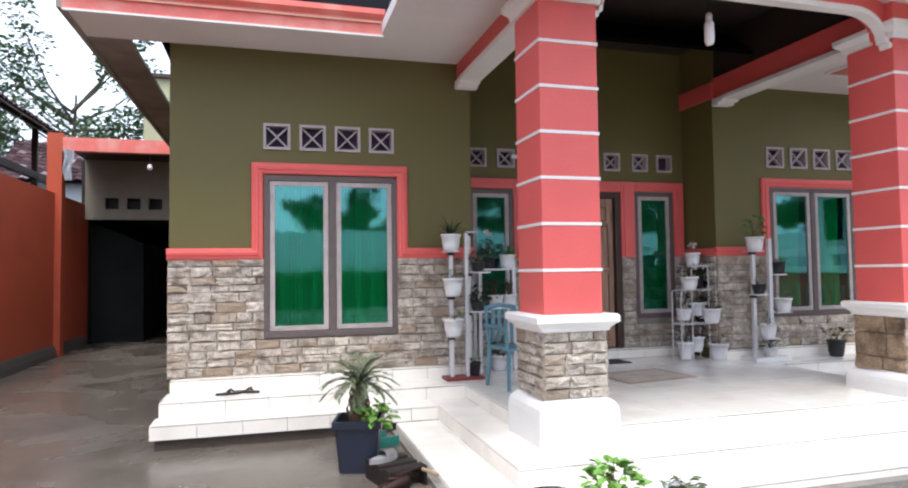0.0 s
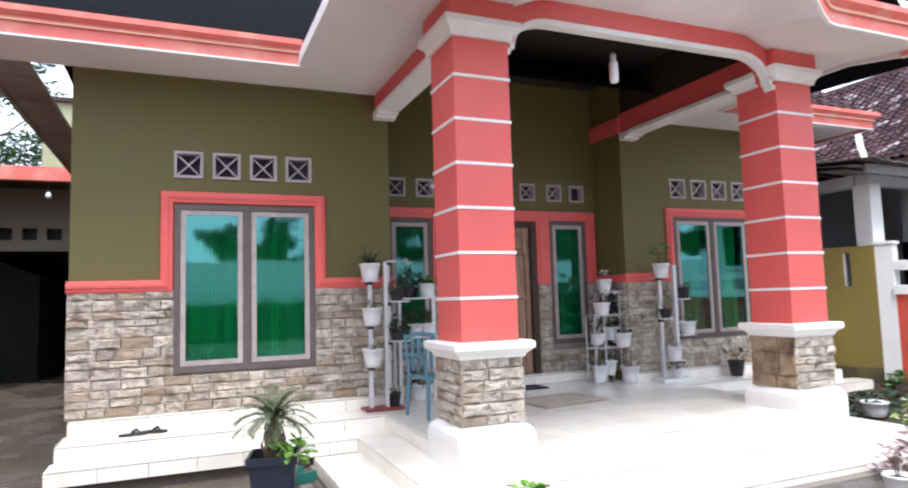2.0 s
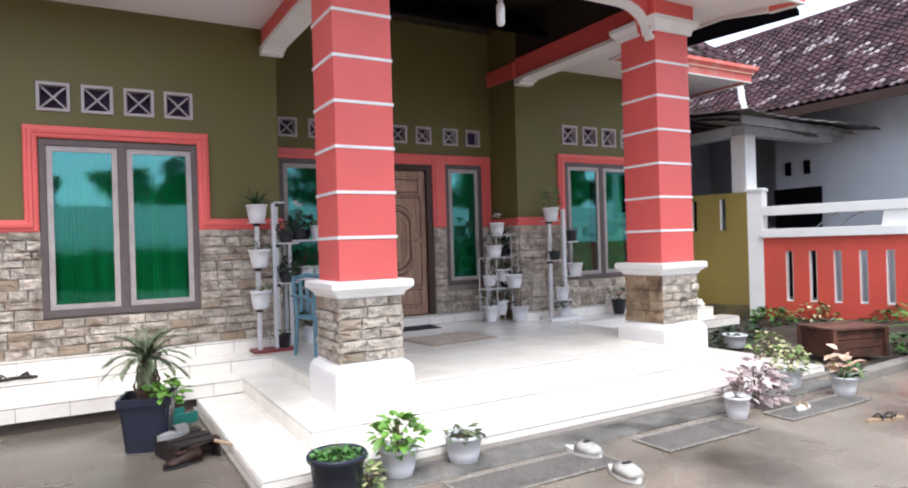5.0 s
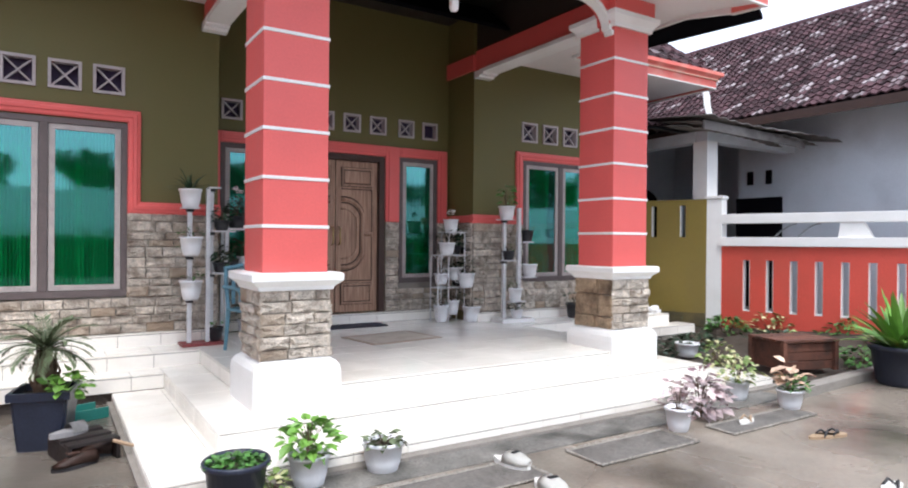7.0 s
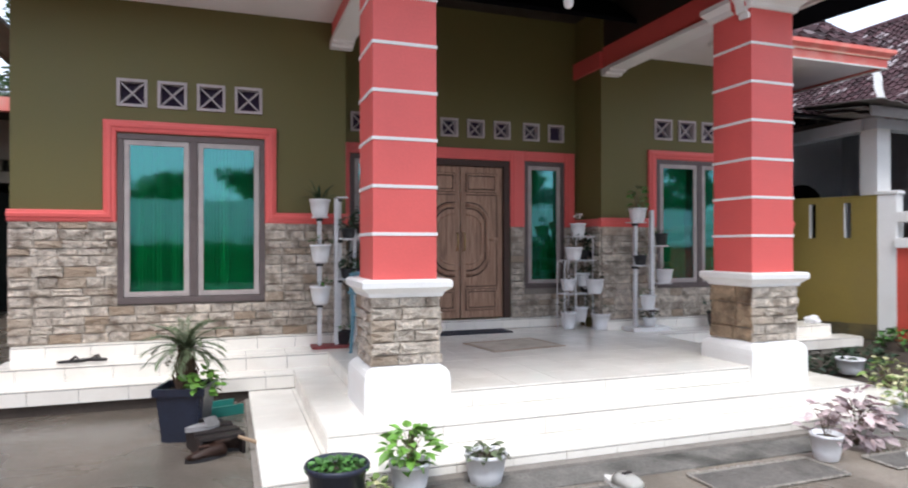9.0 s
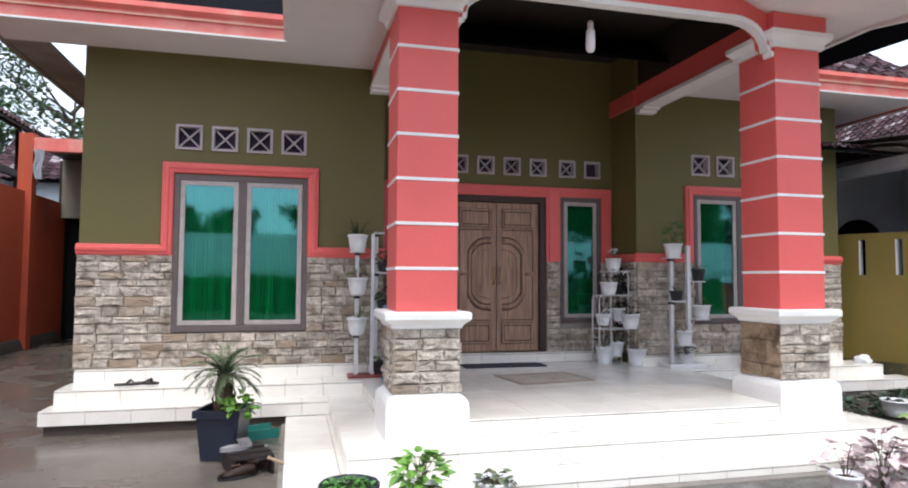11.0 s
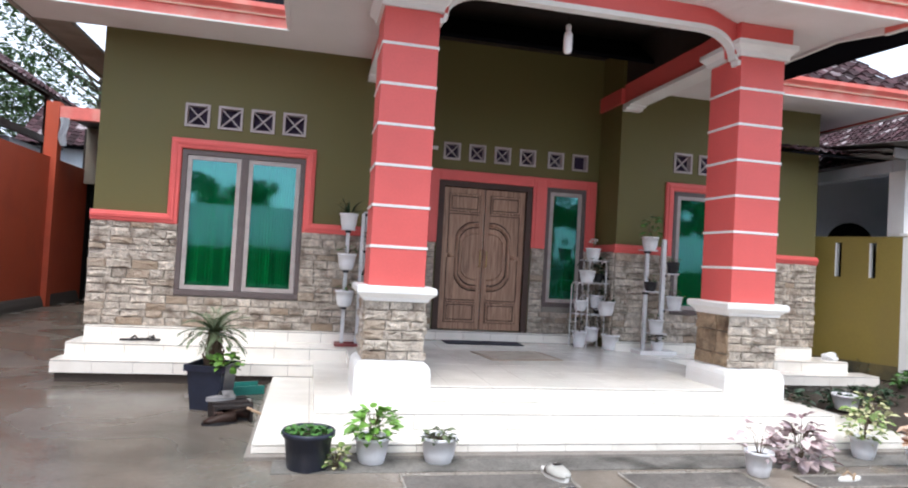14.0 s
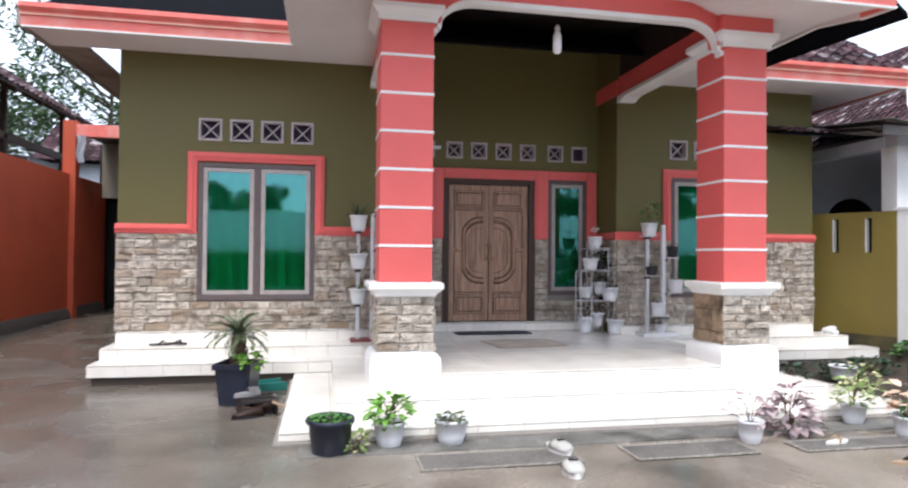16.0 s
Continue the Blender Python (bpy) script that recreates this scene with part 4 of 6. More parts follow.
def blades(n, length, width, up, droop, seed, base=0.02, seg=5):
    """Arching strap leaves from one crown."""
    r = random.Random(seed)
    bm = bmesh.new()
    for i in range(n):
        a = 6.283 * i / n * 1.618 * 3 + r.uniform(-0.2, 0.2)
        e = r.uniform(*up)
        L = length * r.uniform(0.7, 1.1)
        p, d = Vector((math.cos(a) * base, math.sin(a) * base, 0)), Vector((math.cos(a) * math.cos(e), math.sin(a) * math.cos(e), math.sin(e)))
        s = Vector((-math.sin(a), math.cos(a), 0))
        last = None
        for k in range(seg + 1):
            f = k / seg
            w = width * (1 - f) ** 0.6 * (0.6 + 0.8 * f if f < 0.5 else 1.0) / 2 + 0.0006
            pair = (bm.verts.new(p - s * w), bm.verts.new(p + Vector((0, 0, -w * 0.3))), bm.verts.new(p + s * w))
            if last:
                bm.faces.new((last[0], last[1], pair[1], pair[0])), bm.faces.new((last[1], last[2], pair[2], pair[1]))
            last = pair
            p = p + d * (L / seg)
            d = (d + Vector((0, 0, -droop * r.uniform(0.7, 1.3) / seg))).normalized()
    return bm


def leaves(n, radius, height, size, seed, flat=0.6, aspect=0.6, bm=None, centre=(0, 0, 0), fill=0.35):
    """Many small folded leaves spread through a rough crown."""
    r = random.Random(seed)
    bm = bm or bmesh.new()
    for i in range(n):
        a, q, t = r.uniform(0, 6.283), r.uniform(fill, 1) ** 0.6, r.random()
        rad = radius * q * math.sin(math.pi * (0.15 + 0.75 * t)) * r.uniform(0.7, 1.15)
        c = Vector((centre[0] + rad * math.cos(a), centre[1] + rad * math.sin(a), centre[2] + height * t))
        out = Vector((math.cos(a), math.sin(a), r.uniform(-0.5, 0.7))).normalized()
        s = out.cross(Vector((r.uniform(-flat, flat), r.uniform(-flat, flat), 1))).normalized()
        u = s.cross(out).normalized()
        L = size * r.uniform(0.6, 1.25)
        w = L * aspect / 2
        v = [bm.verts.new(x) for x in (c, c + out * L * 0.28 + s * w * 0.85 + u * 0.08 * L, c + out * L * 0.62 + s * w * 0.9 + u * 0.06 * L, c + out * L - u * 0.14 * L, c + out * L * 0.62 - s * w * 0.9 + u * 0.06 * L, c + out * L * 0.28 - s * w * 0.85 + u * 0.08 * L, c + out * L * 0.5 - u * 0.02 * L)]
        for i0, i1 in ((0, 1), (1, 2), (2, 3), (3, 4), (4, 5), (5, 0)):
            bm.faces.new((v[i0], v[i1], v[6]))
    return bm


def stems(n, radius, height, seed, thick=0.004):
    r = random.Random(seed)
    bm = bmesh.new()
    for i in range(n):
        a, q = r.uniform(0, 6.283), radius * r.uniform(0.3, 0.9)
        tube([(0.01 * math.cos(a), 0.01 * math.sin(a), 0), (q * 0.4 * math.cos(a), q * 0.4 * math.sin(a), height * 0.55), (q * math.cos(a), q * math.sin(a), height * r.uniform(0.75, 1))], [thick, thick * 0.8, thick * 0.4], 5, bm)
    return bm


def pot_body(r, h, taper=0.72, rim=0.012):
    """A hollow tapering pot with a rolled rim."""
    return lathe([(r * taper * 0.9, 0), (r * taper, h * 0.04), (r * (taper + 0.14), h * 0.35), (r * 0.97, h * 0.88), (r + rim * 0.4, h * 0.88), (r + rim * 0.6, h * 0.94), (r + rim * 0.3, h), (r - rim * 0.4, h), (r - rim * 0.8, h * 0.85)], 22)


def potted(name, at, r, h, mat, label, plant=None, seed=0, group="", rz=0.0, **k):
    """A pot with soil and a plant of the given sort."""
    p = root(name, at, label, "pot plant", group, rz)
    part("pot", pot_body(r, h), mat, p, smooth=True)
    part("soil", lathe([(r * 0.9, h * 0.84), (r * 0.6, h * 0.87), (0.0, h * 0.88)], 16), SOIL, p)
    z = h * 0.86

    def lift(bm):
        bmesh.ops.translate(bm, verts=bm.verts, vec=(0, 0, z))
        return bm

    if plant == "strap":
        part("foliage", lift(blades(k.get("n", 16), k.get("size", 0.22), 0.022, (0.5, 1.3), k.get("droop", 1.6), seed)), k.get("leaf", LEAF), p)
    elif plant == "bush":
        part("stem", lift(stems(7, r * 1.2, k.get("tall", 0.2), seed)), STEMWOOD, p)
        part("foliage", lift(leaves(k.get("n", 70), k.get("wide", r * 1.3), k.get("tall", 0.2), k.get("size", 0.07), seed)), k.get("leaf", LEAF), p)
    elif plant == "twig":
        part("stem", lift(stems(k.get("n", 6), k.get("wide", r * 1.2), k.get("tall", 0.22), seed, 0.003)), k.get("wood", STEMWOOD), p)
        part("foliage", lift(leaves(k.get("few", 14), k.get("wide", r * 1.1), k.get("tall", 0.2), k.get("size", 0.05), seed + 1)), k.get("leaf", LEAF), p)
    if k.get("flower"):
        fx, fz = k["flower"]
        part("stem", lift(tube([(0, 0, 0), (fx * 0.5, 0, fz * 0.7), (fx, 0, fz)], 0.003, 5)), LEAF, p)
        bm = bmesh.new()
        for i in range(4):
            a = 6.28 * i / 4
            c = (fx + 0.022 * math.cos(a), 0.01 * math.sin(i * 2.0), z + fz + 0.022 * math.sin(a))
            leaves(6, 0.018, 0.025, 0.045, seed + i, aspect=0.95, bm=bm, centre=c)
        part("flower", bm, PETAL, p, "white flower head")
    return p


WP = "small white plastic flower pot"

# ---- tall stand with pots beside the large window ----
MAROON = material("maroon_painted_board", (0.20, 0.035, 0.035), 0.5, vary=0.2, bump=0.15)


def post_stand(name, at, board, heights, arms, label, board_mat, size, rz=0):
    s = root(name, at, label, "plant stand", "plant stands", rz)
    bw, bd, bh = size
    part("base", one_box(-bw / 2, -bd / 2, 0, bw / 2, bd / 2, bh, bevel=0.006), board_mat, s)
    for (x, y, w, h) in heights:
        part("post", one_box(x - w / 2, y - w / 2, bh, x + w / 2, y + w / 2, h, bevel=0.004), STEEL, s)
    for (x, y, z, l, d) in arms:
        part("shelf", one_box(x - l / 2, y - d / 2, z - 0.015, x + l / 2, y + d / 2, z, bevel=0.003), STEEL, s)
        px = min(heights, key=lambda q: abs(q[0] - x))
        part("clip", one_box(px[0] - px[2] / 2 - 0.012, px[1] - px[2] / 2 - 0.012, z - 0.05, px[0] + px[2] / 2 + 0.012, px[1] + px[2] / 2 + 0.012, z - 0.017, bevel=0.003), PLASTICB, s, "black plastic clip round the post")
    return s


SLX, SLY = 3.14, -0.27
post_stand("plant_stand", (SLX, SLY, Z2), None, [(-0.13, 0.0, 0.045, 1.44), (0.05, -0.02, 0.04, 1.66), (0.10, 0.05, 0.04, 1.66)], [(-0.13, -0.02, 1.455, 0.17, 0.18), (-0.13, -0.06, 0.955, 0.12, 0.16), (-0.13, -0.06, 0.50, 0.12, 0.16), (0.20, -0.02, 1.215, 0.24, 0.16), (0.20, -0.02, 0.765, 0.24, 0.16), (0.12, 0.0, 1.68, 0.12, 0.12)], "white post plant stand on a maroon board beside the window", MAROON, (0.44, 0.26, 0.03))
potted("flower_pot", (SLX - 0.13, SLY - 0.03, Z2 + 1.456), 0.112, 0.19, PLASTICW, "white flower pot with arching leaves on the tall stand", "strap", 1, "small flower pots", n=34, size=0.26, leaf=DARKLEAF, droop=1.2)
potted("flower_pot", (SLX - 0.13, SLY - 0.09, Z2 + 0.956), 0.112, 0.19, PLASTICW, "white flower pot hung on the tall stand", "twig", 2, "small flower pots", tall=0.12, few=16)
potted("flower_pot", (SLX - 0.13, SLY - 0.09, Z2 + 0.501), 0.112, 0.19, PLASTICW, "white flower pot hung on the tall stand", "twig", 3, "small flower pots", tall=0.12, few=16)
potted("flower_pot", (SLX + 0.19, SLY - 0.02, Z2 + 1.216), 0.085, 0.11, PLASTICB, "black flower pot with dark trailing leaves on the stand", "bush", 4, "small flower pots", leaf=DARKLEAF, tall=0.14, n=60)
potted("flower_pot", (SLX + 0.19, SLY - 0.02, Z2 + 0.766), 0.09, 0.11, PLASTICB, "black flower pot with dark trailing leaves on the stand", "bush", 5, "small flower pots", leaf=DARKLEAF, tall=0.12, n=60)
potted("flower_pot", (SLX + 0.14, SLY, Z2 + 0.031), 0.075, 0.15, PLASTICB, "black flower pot on the maroon board", "twig", 6, "small flower pots", tall=0.08)

# ---- shelf rack in the recess with white pots ----
RKX, RKY = 3.68, 0.16


def shelf_rack():
    s = root("plant_rack", (RKX, RKY, Z2), "white two-shelf plant rack crowded with pots by the side window", "plant rack", "plant stands")
    for x in (-0.22, 0.22):
        for y in (-0.11, 0.11):
            part("leg", one_box(x - 0.02, y - 0.02, 0, x + 0.02, y + 0.02, 1.36, bevel=0.003), STEEL, s)
    for z in (0.78, 1.25):
        part("shelf", one_box(-0.26, -0.15, z - 0.02, 0.26, 0.15, z, bevel=0.003), STEEL, s)
    return s


shelf_rack()
for x, y, z, r, h, m, pl, lf in ((-0.1, -0.05, 1.251, 0.10, 0.14, PLASTICB, "bush", DARKLEAF), (0.16, -0.06, 1.251, 0.10, 0.17, PLASTICW, "strap", LEAF), (0.03, 0.08, 1.251, 0.08, 0.13, PLASTICB, "bush", DARKLEAF), (0.0, -0.06, 0.781, 0.09, 0.15, PLASTICW, "bush", DARKLEAF), (0.17, -0.07, 0.781, 0.09, 0.15, PLASTICW, "twig", DARKLEAF), (-0.16, -0.05, 0.781, 0.09, 0.12, PLASTICB, "bush", DARKLEAF), (0.05, 0.02, 0.001, 0.11, 0.19, PLASTICW, "bush", DARKLEAF)):
    potted("flower_pot", (RKX + x, RKY + y, Z2 + z), r, h, m, ("white" if m is PLASTICW else "black") + " flower pot with dark leaves on the shelf rack", pl, int(1000 * (x + z)), "small flower pots", leaf=lf, tall=0.22, n=55, flower=(0.02, 0.3) if (x == -0.1 and z > 1) else None)

# ---- wire plant rack at the recess corner ----
WRX, WRY = 6.58, 0.17


def wire_rack():
    s = root("wire_plant_rack", (WRX, WRY, Z2), "white scrolled wire plant rack in three tiers", "plant rack", "plant stands")
    tiers = ((0.10, 0.62, 0.0), (0.48, 0.62, 0.0), (0.93, 0.56, 0.02), (1.25, 0.36, -0.02))
    for z, l, x in tiers[1:]:
        for y in (-0.10, 0.10):
            part("rail", tube([(x - l / 2, y, z), (x + l / 2, y, z)], 0.008, 6), STEEL, s)
        for k in range(5):
            px = x - l / 2 + l * k / 4
            part("crossbar", tube([(px, -0.10, z), (px, 0.10, z)], 0.006, 6), STEEL, s)
    for x, h in ((-0.31, 0.94), (-0.14, 1.26), (0.12, 1.26), (0.31, 0.94)):
        for y in (-0.10, 0.10):
            pts = [(x, y, 0), (x, y, h - 0.08)]
            sgn = -1 if x < 0 else 1
            pts += [(x - sgn * 0.04 * (1 - math.cos(a)), y, h - 0.08 + 0.07 * math.sin(a)) for a in (0.4, 0.9, 1.4, 2.0, 2.7)]
            part("upright", tube(pts, 0.009, 6), STEEL, s)
    for x in (-0.22, 0.0, 0.2):
        part("scroll", tube([(x + 0.07 * math.cos(t) * (1 - t / 14), -0.11, 0.64 + 0.13 * math.sin(t) * (1 - t / 14)) for t in [0.35 * k for k in range(24)]], 0.005, 5), STEEL, s)
    return s


wire_rack()
for x, y, z, r, h, pl in ((-0.06, -0.02, 1.26, 0.105, 0.17, "flower"), (-0.16, -0.08, 0.94, 0.115, 0.17, "twig"), (0.03, 0.0, 0.58, 0.10, 0.18, "twig"), (-0.22, -0.03, 0.53, 0.10, 0.15, "twig"), (0.12, -0.15, 0.485, 0.12, 0.20, "twig"), (-0.22, -0.04, 0.012, 0.10, 0.23, "twig"), (-0.02, 0.0, 0.10, 0.105, 0.20, "twig"), (0.20, -0.17, 0.002, 0.125, 0.22, "twig"), (0.20, 0.02, 0.94, 0.07, 0.11, "bush"), (0.06, 0.05, 0.94, 0.08, 0.13, "bush"), (0.10, 0.06, 0.49, 0.08, 0.13, "bush")):
    potted("flower_pot", (WRX + x, WRY + y, Z2 + z), r, h, PLASTICB if r < 0.09 else PLASTICW, "white flower pot on the wire rack" if pl != "flower" else "white flower pot with a white bloom on the wire rack", None if pl == "flower" else pl, int(999 * (x + z + 2)), "small flower pots", leaf=DARKLEAF, tall=0.22, n=60 if pl == "bush" else 8, few=34, flower=(0.0, 0.12) if pl == "flower" else None)

# ---- post stand before the right wing ----
SRX, SRY = 7.30, -0.27
post_stand("plant_stand", (SRX, SRY, Z2), None, [(-0.15, 0.02, 0.045, 1.46), (0.07, -0.03, 0.05, 1.60), (0.12, 0.03, 0.04, 1.60)], [(-0.15, 0.0, 1.44, 0.2, 0.18), (-0.10, -0.02, 0.87, 0.22, 0.15), (0.20, -0.02, 1.13, 0.18, 0.15), (0.24, -0.02, 0.63, 0.22, 0.16), (-0.02, -0.08, 0.30, 0.24, 0.16)], "white post plant stand on a white tiled base beside the window", WHITE, (0.56, 0.28, 0.055))
potted("flower_pot", (SRX - 0.14, SRY - 0.02, Z2 + 1.441), 0.115, 0.18, PLASTICW, "white flower pot with a leafy seedling on the stand", "twig", 71, "small flower pots", tall=0.30, few=34, wide=0.12, size=0.09)
potted("flower_pot", (SRX + 0.23, SRY - 0.02, Z2 + 1.131), 0.085, 0.16, PLASTICB, "black flower pot on the stand", "twig", 72, "small flower pots", tall=0.08)
potted("flower_pot", (SRX - 0.10, SRY - 0.02, Z2 + 0.871), 0.09, 0.13, PLASTICB, "black flower pot on the stand", "twig", 73, "small flower pots", tall=0.1)
potted("flower_pot", (SRX + 0.27, SRY - 0.03, Z2 + 0.631), 0.11, 0.18, PLASTICW, "white flower pot hung on the stand", "twig", 74, "small flower pots", tall=0.12)
potted("flower_pot", (SRX - 0.04, SRY - 0.10, Z2 + 0.301), 0.10, 0.18, PLASTICW, "white flower pot hung on the stand", "twig", 75, "small flower pots", tall=0.1)
potted("flower_pot", (SRX + 0.02, SRY - 0.06, Z2 + 0.056), 0.085, 0.12, PLASTICW, "white flower pot on the tiled base", "bush", 76, "small flower pots", leaf=DARKLEAF, n=30, tall=0.12)
potted("flower_pot", (8.42, -0.30, Z2), 0.115, 0.22, PLASTICB, "black flower pot with dark sprigs on the step", "bush", 77, "small flower pots", leaf=DARKLEAF, n=40, tall=0.2)


# ---- palm in a square pot ----
def palm_pot():
    p = root("potted_palm", (1.735, -1.98, ZG), "young palm in a square navy plastic pot on the yard", "pot plant", rz=-14)
    bm = bmesh.new()
    w0, w1, h = 0.145, 0.185, 0.42
    rings = []
    for w, z in ((w0, 0), (w1 * 0.96, h * 0.86), (w1 * 1.06, h * 0.86), (w1 * 1.06, h), (w1 * 0.93, h), (w1 * 0.9, h * 0.86)):
        rings.append([bm.verts.new((x * w, y * w, z)) for x, y in ((-1, -1), (1, -1), (1, 1), (-1, 1))])
    for a, b in zip(rings, rings[1:]):
        for i in range(4):
            bm.faces.new((a[i], a[(i + 1) % 4], b[(i + 1) % 4], b[i]))
    bm.faces.new(rings[0][::-1])
    bmesh.ops.bevel(bm, geom=[e for e in bm.edges if abs(e.verts[0].co.z - e.verts[1].co.z) > 0.1], offset=0.02, segments=3, affect="EDGES")
    part("pot", bm, NAVY, p)
    part("soil", one_box(-0.164, -0.164, h * 0.8, 0.164, 0.164, h * 0.88), SOIL, p)
    bm = lathe([(0.075, 0.36), (0.085, 0.44), (0.065, 0.55), (0.045, 0.64), (0.03, 0.70)], 12)
    for k in range(26):
        a, z = k * 2.4, 0.42 + 0.26 * k / 26
        r = 0.085 - 0.05 * k / 26
        tube([(r * math.cos(a), r * math.sin(a), z - 0.03), ((r + 0.02) * math.cos(a), (r + 0.02) * math.sin(a), z + 0.03), ((r + 0.004) * math.cos(a), (r + 0.004) * math.sin(a), z + 0.08)], [0.012, 0.010, 0.003], 5, bm)
    part("trunk", bm, STEMWOOD, p, "shaggy dark brown trunk")
    r = random.Random(5)
    for i in range(28):
        a = 2.4 * i
        e = 0.15 + 1.15 * (i / 28)
        bm = bmesh.new()
        q, d = Vector((0, 0, 0.68)), Vector((math.cos(a) * math.cos(e), math.sin(a) * math.cos(e), math.sin(e)))
        pts = []
        L = r.uniform(0.27, 0.38)
        for k in range(10):
            pts.append(q.copy())
            q = q + d * L / 9
            d = (d + Vector((0, 0, -0.16))).normalized()
        tube(pts, [0.005] * 5 + [0.003] * 5, 4, bm)
        for k in range(2, 10):
            t = (pts[k] - pts[k - 1]).normalized()
            s = t.cross(Vector((0, 0, 1))).normalized()
            for sg in (-1, 1):
                for o in (0.0, 0.33, 0.66):
                    c = pts[k - 1].lerp(pts[k], o)
                    tip = c + (t * 0.75 + s * sg * 0.6 + Vector((0, 0, 0.10 - 0.2 * r.random()))).normalized() * r.uniform(0.08, 0.125)
                    m = c.lerp(tip, 0.45)
                    n = (tip - c).cross(Vector((0, 0, 1))).normalized() * 0.005
                    v = [bm.verts.new(x) for x in (c, m + n, tip, m - n)]
                    bm.faces.new(v)
        part("frond", bm, PALMLEAF, p)
    bm = leaves(60, 0.13, 0.16, 0.075, 9, centre=(0.165, -0.09, 0.38), aspect=0.85)
    part("weed", bm, LIME, p, "bright green weed at the rim")
    return p


palm_pot()


# ---- pots along the platform ----
def tub():
    p = root("plant_tub", (2.64, -3.80, ZG), "round navy-black plastic tub of small green seedlings", "pot plant")
    part("pot", lathe([(0.13, 0), (0.14, 0.02), (0.168, 0.235), (0.185, 0.235), (0.188, 0.262), (0.18, 0.272), (0.168, 0.262), (0.163, 0.222)], 28), NAVY, p, smooth=True)
    part("soil", lathe([(0.163, 0.222), (0.1, 0.23), (0, 0.235)], 20), SOIL, p)
    part("foliage", leaves(240, 0.165, 0.06, 0.04, 3, centre=(0, 0, 0.225), aspect=0.8, fill=0.05), LEAF, p)
    return p


tub()
potted("flower_pot", (3.10, -3.70, ZG), 0.125, 0.20, PLASTICW, "white pot with broad bright green leaves on the yard", "bush", 21, "pots along the platform", leaf=LIME, n=110, tall=0.22, wide=0.17, size=0.095)
potted("flower_pot", (3.60, -3.70, ZG), 0.135, 0.20, PLASTICW, "white pot with sparse low sprouts on the yard", "bush", 22, "pots along the platform", leaf=PALMLEAF, n=40, tall=0.07, wide=0.13, size=0.07)
p = root("creeping_plant", (2.84, -3.82, ZG), "cream and green variegated creeper beside a pot", "plant")
part("foliage", leaves(70, 0.09, 0.15, 0.055, 33, aspect=0.7), CREAMLEAF, p)
part("stem", stems(6, 0.08, 0.14, 34), STEMWOOD, p)
potted("flower_pot", (6.03, -4.10, ZG), 0.105, 0.19, PLASTICW, "pale pot with a thin leafy sprig on the yard", "twig", 23, "pots along the platform", leaf=PINKLEAF, tall=0.24, few=26, wide=0.2, size=0.085)
p = root("pink_leaf_plant", (6.54, -3.92, ZG), "dusty pink drooping foliage plant at the platform edge", "plant")
part("stem", stems(12, 0.22, 0.40, 41), STEMWOOD, p)
part("foliage", leaves(190, 0.24, 0.31, 0.10, 42, aspect=0.62), PINKLEAF, p)
part("upright_leaf", leaves(26, 0.10, 0.20, 0.09, 43, aspect=0.5, centre=(0.02, 0, 0.24)), PURPLELEAF, p, "darker mauve top leaves")
potted("flower_pot", (7.37, -3.72, ZG), 0.11, 0.19, PLASTICW, "pale pot with yellow-green variegated leaves on the yard", "bush", 24, "pots along the platform", leaf=CREAMLEAF, n=150, tall=0.25, wide=0.20, size=0.065)
potted("flower_pot", (7.49, -4.17, ZG), 0.115, 0.18, PLASTICW, "pale pot with low green leaves on the yard", "strap", 25, "pots along the platform", leaf=LEAF, n=12, size=0.17, droop=1.6)
part("foliage", leaves(40, 0.14, 0.12, 0.07, 55, centre=(0, 0, 0.17)), LEAF, root("pot_weeds", (7.53, -4.17, ZG), "low green weeds in the pale pot", "plant"))
potted("flower_pot", (8.78, -2.05, ZG + 0.04), 0.15, 0.18, PLASTICW, "empty white plastic basin among the shrubs", None, 26, "pots along the platform")

# broad peach leaves
p = root("peach_leaf_plant", (7.47, -4.17, ZG + 0.17), "peach-coloured broad leaves standing in a pot", "plant")
part("stem", stems(6, 0.09, 0.20, 62), STEMWOOD, p)
part("foliage", leaves(22, 0.10, 0.24, 0.12, 61, aspect=0.85, centre=(0, 0, 0.03)), PEACH, p)


# ---- crumpled white sack on the end of the step ----
bm = bmesh.new()
bmesh.ops.create_icosphere(bm, subdivisions=4, radius=1.0)
for v in bm.verts:
    k = 1 + 0.35 * noise.noise(v.co * 1.7) + 0.12 * noise.noise(v.co * 5)
    v.co = Vector((v.co.x * 0.11 * k, v.co.y * 0.09 * k, max(-0.035, v.co.z * 0.08 * k) + 0.035))
sack = tagged(link("plastic_sack", bm, PLASTICW, smooth=True), "crumpled white plastic sack on the tiled step", "sack")
sack.location = (10.07, -0.40, Z2)

# ---- small things on the yard and porch ----
RUBBERW = material("white_rubber", (0.72, 0.70, 0.66), 0.5, vary=0.1, bump=0.1)
RUBBERD = material("black_rubber", (0.02, 0.018, 0.02), 0.5, vary=0.3, bump=0.1)
LEATHER = material("brown_leather", (0.07, 0.035, 0.025), 0.5, vary=0.4, scale=14, bump=0.3)
TAN = material("tan_sole", (0.35, 0.24, 0.15), 0.7, vary=0.2, bump=0.2)


